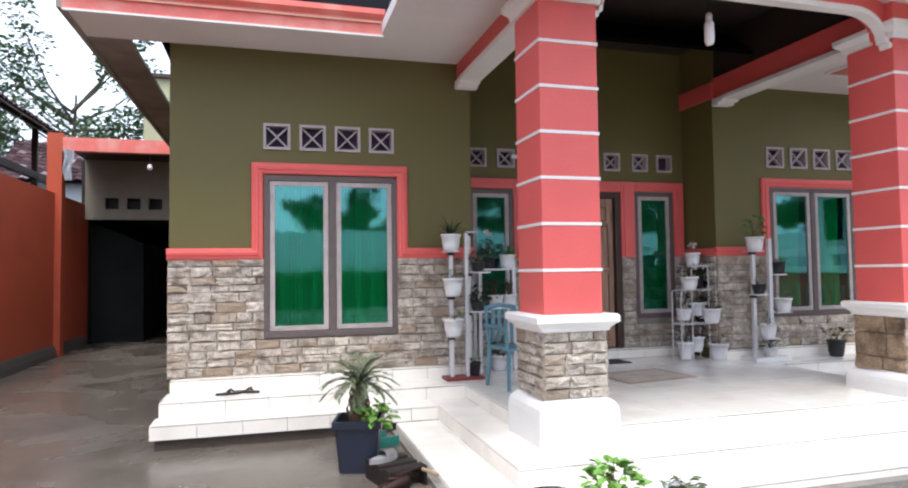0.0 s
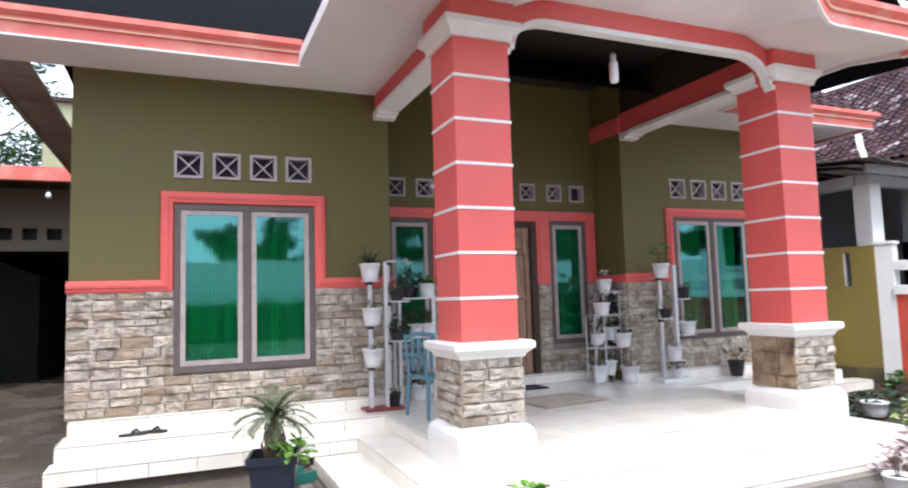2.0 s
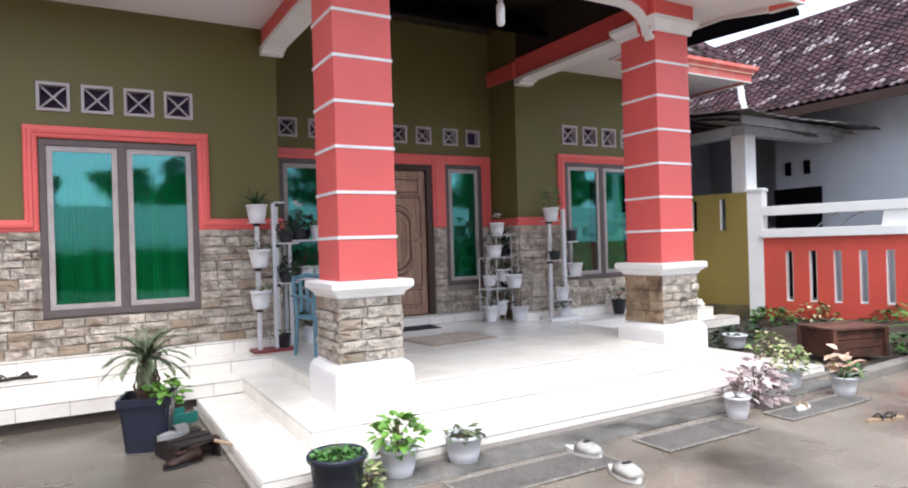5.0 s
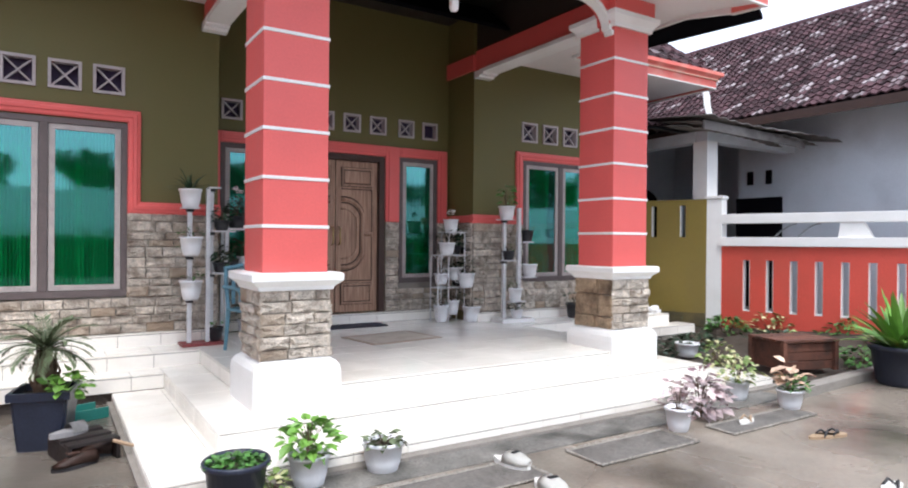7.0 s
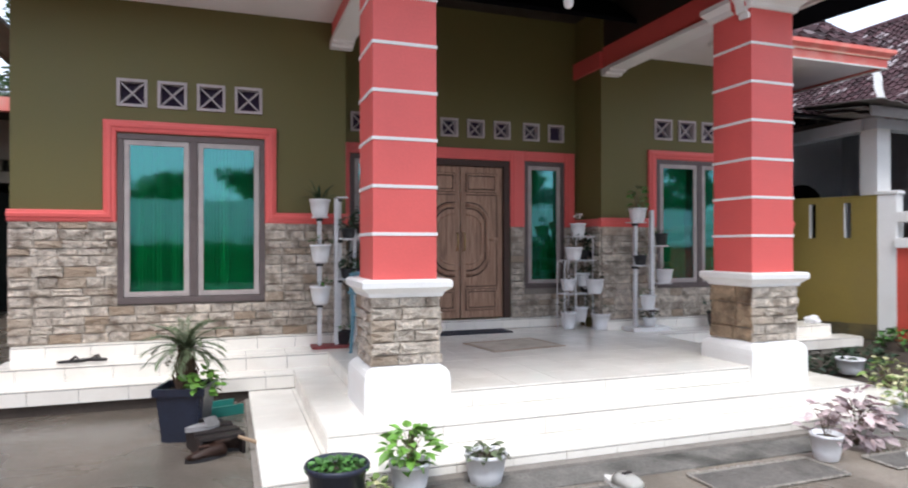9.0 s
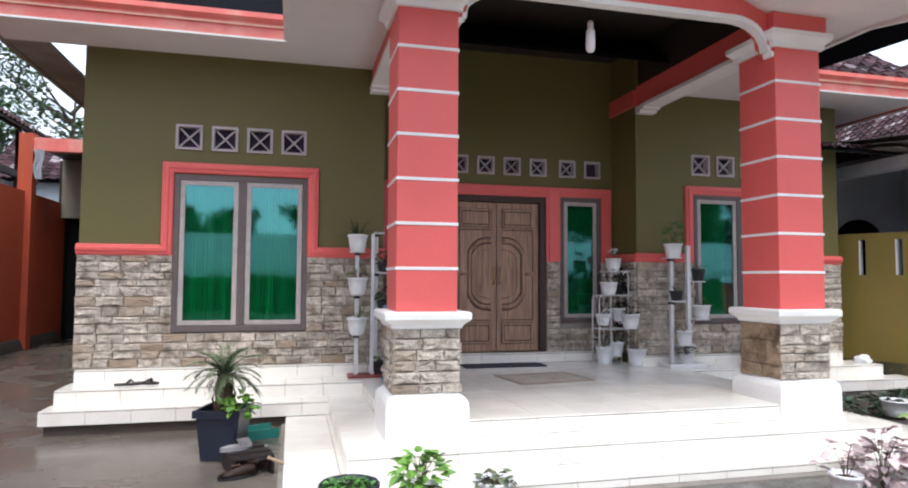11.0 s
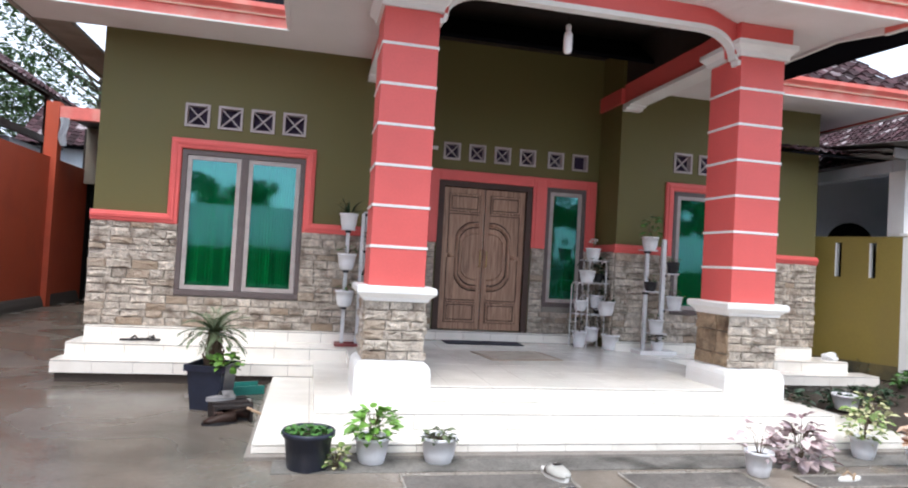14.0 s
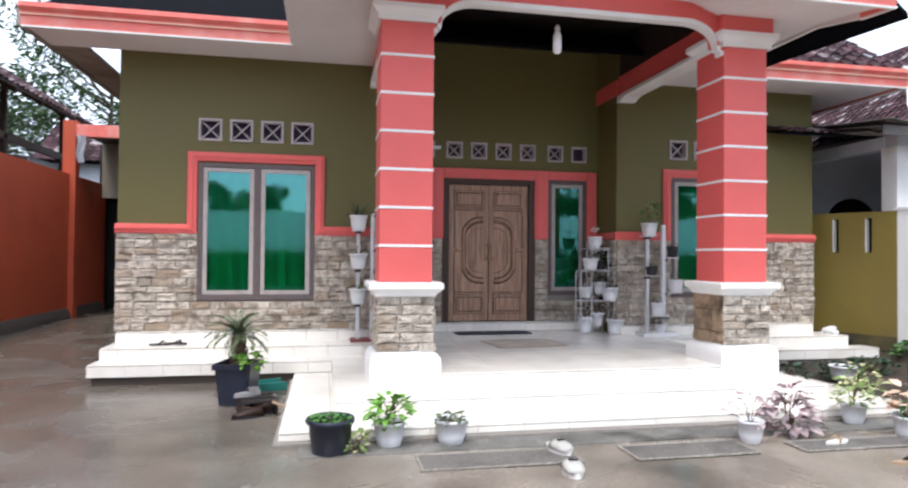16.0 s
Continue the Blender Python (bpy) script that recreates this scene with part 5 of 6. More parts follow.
def sole(length, width, thick, z=0.0):
    out = []
    for k in range(24):
        a = 6.283 * k / 24
        x = math.cos(a) * length / 2
        w = width / 2 * (0.82 + 0.22 * math.cos(a) - 0.12 * math.cos(2 * a))
        out.append((x, math.sin(a) * w))
    return prism(out, z, z + thick, axis="z")


def slipper(at, rz, mat, strap, label, tilt=0, name="slipper", size=0.26):
    s = root(name, at, label, "slipper", "slippers")
    s.matrix_basis = pose(*at, tilt, 0, rz)
    part("sole", sole(size, 0.10, 0.022), mat, s)
    bm = bmesh.new()
    for sg in (-1, 1):
        tube([(size * 0.24, 0, 0.02), (size * 0.10, sg * 0.028, 0.055), (-size * 0.08, sg * 0.044, 0.015)], [0.006, 0.010, 0.008], 6, bm)
    part("strap", bm, strap, s, smooth=True)
    return s


def slide(at, rz, mat, label, tilt=0):
    s = root("slipper", at, label, "slipper", "slippers")
    s.matrix_basis = pose(*at, tilt, 0, rz)
    part("sole", sole(0.27, 0.11, 0.035), mat, s)
    bm = bmesh.new()
    last = None
    for k in range(9):
        a = math.pi * k / 8
        row = [bm.verts.new((x, 0.056 * math.cos(a), 0.02 + 0.062 * math.sin(a))) for x in (-0.005, 0.05, 0.10)]
        if last:
            for i in range(2):
                bm.faces.new((last[i], last[i + 1], row[i + 1], row[i]))
        last = row
    bmesh.ops.solidify(bm, geom=bm.faces[:], thickness=0.008)
    part("upper", bm, mat, s, smooth=True)
    return s


def clog(at, rz, mat, label):
    """A rubber slipper with a broad closed toe."""
    s = root("slipper", at, label, "slipper", "slippers")
    s.matrix_basis = pose(*at, 0, 0, rz)
    s.scale = (1.12, 1.3, 1.25)
    part("sole", sole(0.27, 0.115, 0.03), mat, s)
    bm = bmesh.new()
    last = None
    for x, w, h in ((-0.03, 0.056, 0.075), (0.02, 0.058, 0.078), (0.07, 0.056, 0.068), (0.11, 0.045, 0.052), (0.135, 0.02, 0.036)):
        row = [bm.verts.new((x, w * math.cos(math.pi * k / 8), 0.026 + (h - 0.026) * math.sin(math.pi * k / 8) ** 0.5)) for k in range(9)]
        if last:
            for i in range(8):
                bm.faces.new((last[i], last[i + 1], row[i + 1], row[i]))
        last = row
    bmesh.ops.solidify(bm, geom=bm.faces[:], thickness=0.008)
    part("upper", bm, mat, s, smooth=True)
    part("mark", one_box(0.015, -0.025, 0.078, 0.04, 0.025, 0.082), RUBBERD, s, "small dark mark")
    return s


clog((4.38, -4.06, ZG), -75, RUBBERW, "white rubber slipper lying on the yard")
clog((4.30, -4.54, ZG), -95, RUBBERW, "white rubber slipper lying on the yard")
slipper((0.62, -0.36, Z2), 12, RUBBERD, RUBBERD, "black flip-flop on the tiled step")
slipper((0.80, -0.31, Z2), -20, RUBBERD, RUBBERD, "black flip-flop on the tiled step")
slipper((6.72, -4.24, ZG), 15, RUBBERW, TAN, "worn pale flip-flop on the yard")
slipper((6.95, -4.82, ZG), -25, TAN, RUBBERD, "tan flip-flop lying on the yard")
slipper((6.84, -4.80, ZG), -12, TAN, RUBBERD, "tan flip-flop lying on the yard")
slipper((6.13, -5.60, ZG), 5, RUBBERW, RUBBERD, "worn pale flip-flop lying on the yard")
slipper((1.98, -1.78, ZG), 35, RUBBERW, RUBBERD, "white and black flip-flop beside the pot")


def shoe(at, rz, label):
    s = root("shoe", at, label, "shoe", "shoes by the platform")
    s.matrix_basis = pose(*at, 0, 0, rz)
    part("sole", sole(0.29, 0.105, 0.028), RUBBERD, s)
    bm = bmesh.new()
    last = None
    for x, w, h in ((-0.14, 0.030, 0.085), (-0.11, 0.042, 0.105), (-0.03, 0.044, 0.10), (0.03, 0.048, 0.085), (0.09, 0.050, 0.06), (0.135, 0.030, 0.04)):
        row = [bm.verts.new((x, w * math.cos(math.pi * k / 6), 0.026 + (h - 0.026) * math.sin(math.pi * k / 6) ** 0.7)) for k in range(7)]
        if last:
            for i in range(6):
                bm.faces.new((last[i], last[i + 1], row[i + 1], row[i]))
        last = row
    bmesh.ops.solidify(bm, geom=bm.faces[:], thickness=0.006)
    part("upper", bm, LEATHER, s, smooth=True)
    part("tongue", one_box(-0.02, -0.025, 0.095, 0.05, 0.025, 0.108, bevel=0.004), LEATHER, s)
    return s


shoe((1.90, -2.62, ZG), 200, "worn dark brown leather shoe on the yard")
shoe((2.02, -2.42, ZG), 160, "worn dark brown leather shoe on the yard")
shoe((2.00, -2.20, ZG), 190, "worn dark brown leather shoe on the yard")
CRATE = material("blackened_wood", (0.015, 0.009, 0.008), 0.6, vary=0.4, scale=12, bump=0.3)
slide((1.87, -2.36, ZG + 0.151), 30, material("grey_rubber", (0.26, 0.25, 0.25), 0.7, vary=0.2, bump=0.1), "grey rubber slipper lying on the dark crate")
r = root("shoe_rack", (1.96, -2.40, ZG), "low dark wooden shoe crate with a broken slat", "crate", rz=15)
for y in (-0.16, 0.0, 0.16):
    part("slat", one_box(-0.16, y - 0.05, 0.13, 0.16, y + 0.05, 0.15, bevel=0.003), CRATE, r)
for x in (-0.15, 0.15):
    part("side", one_box(x - 0.012, -0.21, 0.0, x + 0.012, 0.21, 0.13, bevel=0.003), CRATE, r)
part("broken_slat", tube([(0.10, -0.24, 0.14), (0.24, -0.30, 0.08), (0.30, -0.34, 0.0)], 0.014, 6), TAN, r)
TEAL = material("teal_plastic", (0.02, 0.19, 0.16), 0.4, vary=0.15, bump=0.05)
r = root("dustpan", (2.0, -1.30, ZG), "teal plastic dustpan lying by the steps", "dustpan", rz=20)
bm = bmesh.new()
box(bm, -0.17, -0.13, 0.0, 0.15, 0.13, 0.012), box(bm, -0.17, -0.13, 0.012, 0.15, -0.115, 0.09), box(bm, -0.17, 0.115, 0.012, 0.15, 0.13, 0.09), box(bm, -0.17, -0.115, 0.012, -0.155, 0.115, 0.10)
part("pan", bm, TEAL, r)
part("grip", tube([(-0.16, 0, 0.08), (-0.24, 0, 0.10), (-0.32, 0, 0.10)], 0.014, 8), TEAL, r)

MATDARK = material("dark_doormat", (0.03, 0.032, 0.05), 0.95, vary=0.4, scale=18, bump=0.7)
RUG = material("beige_rug", (0.50, 0.44, 0.37), 0.95, vary=0.12, scale=10, bump=0.4, stain=(0.33, 0.27, 0.22), stain_amount=0.5, stain_scale=6)
tagged(link("doormat", one_box(4.45, 0.14, Z2 + 0.001, 5.55, 0.50, Z2 + 0.014, bevel=0.004), MATDARK), "dark patterned doormat before the front door", "mat")
r = root("rug", (5.12, -0.82, Z2), "thin beige patterned rug on the porch tiles", "rug", rz=8)
part("rug_field", one_box(-0.42, -0.30, 0.001, 0.42, 0.30, 0.008), RUG, r)
part("rug_border", sweep([(0, 0.001), (0.05, 0.001), (0.05, 0.009), (0, 0.009)], [(-0.42, -0.30), (0.42, -0.30), (0.42, 0.30), (-0.42, 0.30)], True), material("brown_rug_border", (0.34, 0.27, 0.215), 0.95, vary=0.2, bump=0.4), r)

# ---- plastic chair behind the pillar ----
BLUE = material("faded_blue_plastic", (0.10, 0.22, 0.28), 0.5, vary=0.12, scale=6, bump=0.05)
c = root("plastic_chair", (3.52, -0.92, Z2), "faded blue plastic chair standing behind the pillar", "chair", rz=12)
part("seat", one_box(-0.21, -0.21, 0.40, 0.21, 0.21, 0.43, bevel=0.012), BLUE, c)
for x in (-0.19, 0.19):
    for y in (-0.19, 0.19):
        part("leg", tube([(x * 1.12, y * 1.12, 0), (x, y, 0.41)], [0.018, 0.024], 8), BLUE, c)
for x in (-0.19, 0.19):
    part("back_post", tube([(x, 0.19, 0.41), (x * 1.02, 0.24, 0.68), (x * 0.95, 0.28, 0.84)], 0.02, 8), BLUE, c)
for k in range(4):
    part("back_slat", one_box(-0.14 + 0.08 * k, 0.225, 0.46, -0.10 + 0.08 * k, 0.24, 0.80, bevel=0.004), BLUE, c)
part("back_rail", tube([(-0.19, 0.27, 0.82), (0, 0.295, 0.85), (0.19, 0.27, 0.82)], 0.024, 8), BLUE, c)
for x in (-0.22, 0.22):
    part("armrest", tube([(x, -0.20, 0.41), (x, -0.20, 0.60), (x, 0.0, 0.64), (x, 0.24, 0.64)], 0.018, 8), BLUE, c)

# ---- hanging lamp ----
l = root("ceiling_lamp", (5.01, -2.28, 3.60), "white tubular lamp hanging from a cord, unlit", "lamp")
part("bulb", lathe([(0.0, 0.0), (0.03, 0.004), (0.045, 0.03), (0.045, 0.20), (0.035, 0.22), (0.025, 0.225)], 16), material("frosted_white_tube", (0.85, 0.85, 0.87), 0.3, vary=0.02, bump=0.0), l, smooth=True)
part("socket", lathe([(0.028, 0.225), (0.03, 0.29), (0.012, 0.31)], 12), PLASTICW, l, smooth=True)
part("cord", tube([(0, 0, 0.30), (0, 0, HIGH - 3.60)], 0.004, 6), RUBBERD, l)
p = root("wall_socket", (4.22, YD, 3.03), "small white fitting on the entrance wall", "fitting")
part("plate", one_box(-0.09, -0.03, -0.02, 0.05, 0.0, 0.03, bevel=0.005), PLASTICW, p)

# ---- gravel drain panels with pebble borders ----
SLATE = material("dark_gravel_slab", (0.145, 0.132, 0.118), 0.6, vary=0.6, stain=(0.05, 0.045, 0.04), stain_amount=0.7, stain_scale=5, scale=30, fine=140, bump=0.6)
PEBBLE = material("pale_pebble", (0.26, 0.235, 0.205), 0.7, vary=0.15, bump=0.2, island=0.3)


def drain(x0, y0, x1, y1, seed):
    d = root("drain_panel", ((x0 + x1) / 2, (y0 + y1) / 2, ZG), "dark gravel drain panel edged with pale pebbles", "drain", "drain panels")
    w, h = (x1 - x0) / 2, (y1 - y0) / 2
    part("slab", one_box(-w, -h, -0.02, w, h, 0.007, bevel=0.002), SLATE, d)
    r = random.Random(seed)
    for x0, y0, x1, y1 in ((-w, -h, w, -h + 0.013), (-w, h - 0.013, w, h), (-w, -h + 0.013, -w + 0.013, h - 0.013), (w - 0.013, -h + 0.013, w, h - 0.013)):
        part("border_strip", one_box(x0, y0, -0.01, x1, y1, 0.013, bevel=0.003), PEBBLE, d, "pale cement edging")
    bm = bmesh.new()
    n = int((w + h) * 4 / 0.03)
    for k in range(n):
        t = (k + r.uniform(-0.3, 0.3)) / n * 4 * (w + h)
        for a, b, c, e in ((-w, -h, 1, 0), (w, -h, 0, 1), (w, h, -1, 0), (-w, h, 0, -1)):
            L = 2 * w if c else 2 * h
            if t <= L:
                lathe([(0.004, 0.0), (0.013 * r.uniform(0.5, 1.3), 0.008), (0.005, 0.019)], 6, bm, (a + c * t, b + e * t, 0.002))
                break
            t -= L
    tagged(part("pebble_border", bm, PEBBLE, d, "row of pale pebbles"), kind="stuff")
    return d


drain(3.27, -4.36, 4.47, -4.00, 1)
drain(4.89, -4.39, 5.91, -4.03, 2)
drain(6.30, -4.42, 7.48, -4.15, 3)

# ---- kerb, garden bed and planter by the fence ----
EARTH = material("dark_wet_earth", (0.05, 0.038, 0.028), 0.9, vary=0.4, scale=7, bump=0.8)
structure("kerb", sweep([(0, -0.05), (0.12, -0.05), (0.12, 0.09), (0.10, 0.105), (0, 0.105)], [(7.92, -3.90, ZG), (9.6, -3.80, ZG), (12.36, -3.70, ZG)]), MORTAR, "grey cement kerb of the garden bed")
bm = bmesh.new()
g = [[bm.verts.new((8.28 + 3.9 * i / 30, -3.79 + 4.6 * j / 26, ZG + 0.01 + 0.27 * min(1, max(0, (i / 30) * 2.2 - 0.95)) + 0.03 * noise.noise((i * 0.5, j * 0.5, 3)))) for j in range(27)] for i in range(31)]
for i in range(30):
    for j in range(26):
        bm.faces.new((g[i][j], g[i + 1][j], g[i + 1][j + 1], g[i][j + 1]))
structure("garden_bed", bm, EARTH, "dark damp earth of the garden bed", smooth=True)
REDWOOD = material("reddish_brown_timber", (0.12, 0.045, 0.028), 0.75, vary=0.5, scale=9, bump=0.6, stain=(0.03, 0.018, 0.014), stain_amount=0.8, stain_scale=5, piece=0.3)
b = root("planter_box", (9.18, -3.22, ZG + 0.06), "weathered reddish-brown wooden planter box", "planter", rz=-16)
b.scale = (0.76, 0.76, 0.86)
for k in range(3):
    part("front_board", one_box(-0.46, -0.32, 0.02 + 0.12 * k, 0.46, -0.295, 0.13 + 0.12 * k, bevel=0.006), REDWOOD, b)
    part("back_board", one_box(-0.46, 0.295, 0.02 + 0.12 * k, 0.46, 0.32, 0.13 + 0.12 * k, bevel=0.006), REDWOOD, b)
for x in (-0.46, 0.435):
    part("end_board", one_box(x, -0.29, 0.02, x + 0.025, 0.29, 0.37, bevel=0.006), REDWOOD, b)
for k in range(5):
    part("lid_board", one_box(-0.52, -0.37 + 0.15 * k, 0.385, 0.52, -0.235 + 0.15 * k, 0.42, bevel=0.008), REDWOOD, b)
for x in (-0.48, 0.48):
    for y in (-0.33, 0.33):
        part("corner_post", one_box(x - 0.035, y - 0.035, 0, x + 0.035, y + 0.035, 0.385, bevel=0.006), REDWOOD, b)


def shrub(at, rad, tall, mat, seed, label, n=160, size=0.09, aspect=0.6):
    s = root("shrub", at, label, "shrub", "garden shrubs")
    part("stem", stems(9, rad * 0.8, tall * 0.9, seed, 0.006), STEMWOOD, s)
    part("foliage", leaves(n, rad, tall, size, seed, aspect=aspect), mat, s)
    return s


for k, (x, y, rad, tall, m, n) in enumerate(((8.30, -2.85, 0.18, 0.34, CREAMLEAF, 90), (8.9, -1.9, 0.28, 0.20, DARKLEAF, 130), (9.7, -1.5, 0.30, 0.18, DARKLEAF, 150), (10.75, -1.25, 0.36, 0.34, LEAF, 220), (11.2, -1.7, 0.34, 0.42, CREAMLEAF, 220), (11.8, -0.8, 0.35, 0.35, LEAF, 200), (10.4, -2.3, 0.35, 0.25, DARKLEAF, 200), (11.6, -2.7, 0.42, 0.40, LEAF, 240), (11.2, -3.5, 0.36, 0.50, CREAMLEAF, 220), (8.1, -2.0, 0.2, 0.2, DARKLEAF, 90), (12.0, -3.4, 0.35, 0.6, PEACH, 90), (10.2, -3.5, 0.30, 0.22, LEAF, 160), (10.9, -0.3, 0.4, 0.4, DARKLEAF, 220))):
    shrub((x, y, ZG + 0.03), rad, tall, m, 500 + k, ("cream-flecked" if m is CREAMLEAF else "peach-leaved" if m is PEACH else "dark green") + " low shrub in the garden bed by the fence", n)
p = root("potted_cycad", (9.55, -4.22, ZG), "bright green bushy plant in a large navy tub", "pot plant")
part("pot", lathe([(0.22, 0), (0.25, 0.05), (0.30, 0.38), (0.325, 0.38), (0.33, 0.43), (0.30, 0.43), (0.28, 0.36)], 26), NAVY, p, smooth=True)
part("soil", lathe([(0.28, 0.36), (0.1, 0.38), (0, 0.385)], 16), SOIL, p)
bm = blades(64, 0.66, 0.13, (0.45, 1.45), 0.85, 71, 0.06)
bmesh.ops.translate(bm, verts=bm.verts, vec=(0, 0, 0.36))
part("foliage", bm, LIME, p)

# ---- fence to the neighbour ----
FENCERED = material("coral_fence_paint", (0.60, 0.075, 0.05), 0.6, vary=0.12, scale=2.5, bump=0.12, stain=(0.4, 0.08, 0.05), stain_amount=0.4)
FP = (11.0, -0.98, 0.10)
fence = root("fence", FP, "coral garden fence wall with tall slots, white coping and rail", "fence", rz=18)
FL = 5.2
slots = [0.345 + 0.337 * k for k in range(14)]


def at_fence(x0, u0, z0, x1, u1, z1, bevel=0.0):
    """A block along the fence: u runs away from the gate post, z is a world height."""
    return one_box(x0, -u1, z0 - FP[2], x1, -u0, z1 - FP[2], bevel=bevel)


part("lower_wall", at_fence(-0.07, 0, -0.10, 0.07, FL, 0.35), FENCERED, fence)
part("upper_wall", at_fence(-0.07, 0, 1.155, 0.07, FL, 1.375), FENCERED, fence)
prev = 0.0
for u in slots:
    part("pier", at_fence(-0.07, prev, 0.35, 0.07, u, 1.155), FENCERED, fence)
    part("slot_lining", at_fence(-0.045, u, 0.352, 0.06, u + 0.018, 1.153), WHITE, fence, "white painted slot edge")
    part("slot_lining", at_fence(-0.045, u + 0.092, 0.352, 0.06, u + 0.11, 1.153), WHITE, fence, "white painted slot edge")
    part("slot_sill", at_fence(-0.072, u + 0.018, 0.352, 0.06, u + 0.092, 0.372), WHITE, fence, "white painted slot sill")
    prev = u + 0.11
part("pier", at_fence(-0.07, prev, 0.35, 0.07, FL, 1.155), FENCERED, fence)
part("coping", at_fence(-0.12, 0.0, 1.375, 0.12, FL, 1.515, bevel=0.012), WHITE, fence, "white painted coping")
part("rail", at_fence(-0.08, 0.0, 1.735, 0.08, FL, 1.885, bevel=0.012), WHITE, fence, "white painted top rail")
for u in (1.82, 4.1):
    bm = prism([(-u - 0.27, 1.515 - FP[2]), (-u + 0.17, 1.515 - FP[2]), (-u + 0.14, 1.735 - FP[2]), (-u - 0.16, 1.735 - FP[2])], -0.06, 0.06, axis="x")
    part("rail_block", bm, WHITE, fence)
GRILLE = material("grey_steel_bar", (0.22, 0.23, 0.24), 0.5, vary=0.2, bump=0.1)
for u in (0.80, 1.12):
    pts = [(0.0, -u - 0.30 * k / 8, 1.53 - FP[2] + 0.19 * math.sin(math.pi / 2 * k / 8)) for k in range(9)]
    part("scroll_bar", tube(pts, 0.010, 6), GRILLE, fence, "bent grey steel bar")
bm = one_box(-0.13, -0.13, 0, 0.13, 0.13, 2.05, bevel=0.012)
box(bm, -0.15, -0.15, 2.05, 0.15, 0.15, 2.10, 0.01)
tagged(link("gate_post", bm, WHITE), "white painted square fence post", "post").matrix_basis = pose(11.02, -0.86, 0.09, rz=18)

# mustard garden wall from the gate post to the house
w = root("garden_wall", (10.90, -0.78, 0.05), "mustard yellow garden wall with narrow slots and a dirty foot", "wall", rz=115)
DIRTY = material("mould_stained_plaster", (0.055, 0.048, 0.030), 0.9, vary=0.4, scale=5, bump=0.4, stain=(0.16, 0.12, 0.04), stain_amount=0.6, stain_scale=2.5)
bm = pierced(0.0, 1.80, 0.0, 2.06, -0.06, 0.06, [(0.33, 0.42, 1.47, 1.99), (0.80, 0.89, 1.47, 1.99)])
part("wall_slab", bm, YELLOW, w)
part("dirty_foot", one_box(0.0, 0.061, 0.0, 1.80, 0.066, 0.22), DIRTY, w, "mould-stained foot of the wall")
part("wall_cap", one_box(0.0, -0.064, 2.06, 1.80, 0.064, 2.085), YELLOW, w)
for x in (0.33, 0.80):
    part("slot_edge", one_box(x + 0.075, -0.05, 1.475, x + 0.089, 0.064, 1.985), WHITE, w, "white painted slot edge")

# ---- neighbour's house on the right ----
ROOFTILE = two_tone(material("dark_clay_roof_tile", (0.062, 0.032, 0.037), 0.85, vary=0.5, scale=4, bump=0.4, island=0.6, spec=0.25), (0.36, 0.31, 0.32), 0.86, 0.97, "island")
NBS = 0.865
nb = root("neighbour_house", (1.5 + NBS * 16.0, -7.5 + NBS * 3.5, 1.41 + NBS * (ZG - 1.41)), "pale grey neighbouring house with a dark clay tile roof", "house")
nb.scale = (NBS, NBS, NBS)


def nbox(*a, bevel=0.0):
    return one_box(a[0] - 17.5, a[1] + 4.0, a[2] - ZG, a[3] - 17.5, a[4] + 4.0, a[5] - ZG, bevel=bevel)


part("side_wall", nbox(15.3, -4.6, ZG, 15.5, 1.6, 4.6), PALE, nb)
part("porch_back_wall", nbox(11.0, 4.6, ZG, 17.0, 4.8, 4.2), PALE, nb)
part("porch_side_wall", nbox(16.8, 1.6, ZG, 17.0, 4.6, 4.4), PALE, nb)
part("return_wall", nbox(15.5, 1.4, ZG, 17.0, 1.6, 4.4), PALE, nb)
part("far_wall", nbox(22, -4.6, ZG, 22.2, 6, 4.2), PALE, nb)
part("front_wall", nbox(15.5, -4.6, ZG, 22, -4.4, 4.2), PALE, nb)
# Black panels set on the walls stand for shade inside the openings.
part("dark_door", nbox(15.22, 0.53, 0.0, 15.30, 1.60, 2.45), ROOF_AND_SHADE, nb, "black panel for the shade inside a doorway")
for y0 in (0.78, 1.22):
    part("vent_slot", nbox(15.25, y0, 2.75, 15.30, y0 + 0.12, 3.05), ROOF_AND_SHADE, nb, "narrow black strip for the shade in a vent slot")
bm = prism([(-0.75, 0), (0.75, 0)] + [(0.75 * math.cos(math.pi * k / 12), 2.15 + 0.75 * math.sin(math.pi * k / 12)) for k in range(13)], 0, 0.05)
arch = part("arch_opening", bm, ROOF_AND_SHADE, nb, "black arched panel for the shade inside a doorway")
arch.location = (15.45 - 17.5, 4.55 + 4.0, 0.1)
# A black panel stands in for the window's unlit inside.
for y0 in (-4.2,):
    wdw = part("window", nbox(15.24, y0, 2.2, 15.30, y0 + 1.3, 3.3), ROOF_AND_SHADE, nb, "black panel for an unlit window, with white frame")
    for z0, z1, a, b in ((2.1, 2.2, -0.1, 1.4), (3.3, 3.4, -0.1, 1.4), (2.2, 3.3, -0.1, 0.0), (2.2, 3.3, 1.3, 1.4), (2.2, 3.3, 0.62, 0.68)):
        part("window_bar", nbox(15.20, y0 + a, z0, 15.30, y0 + b, z1), WHITE, wdw)
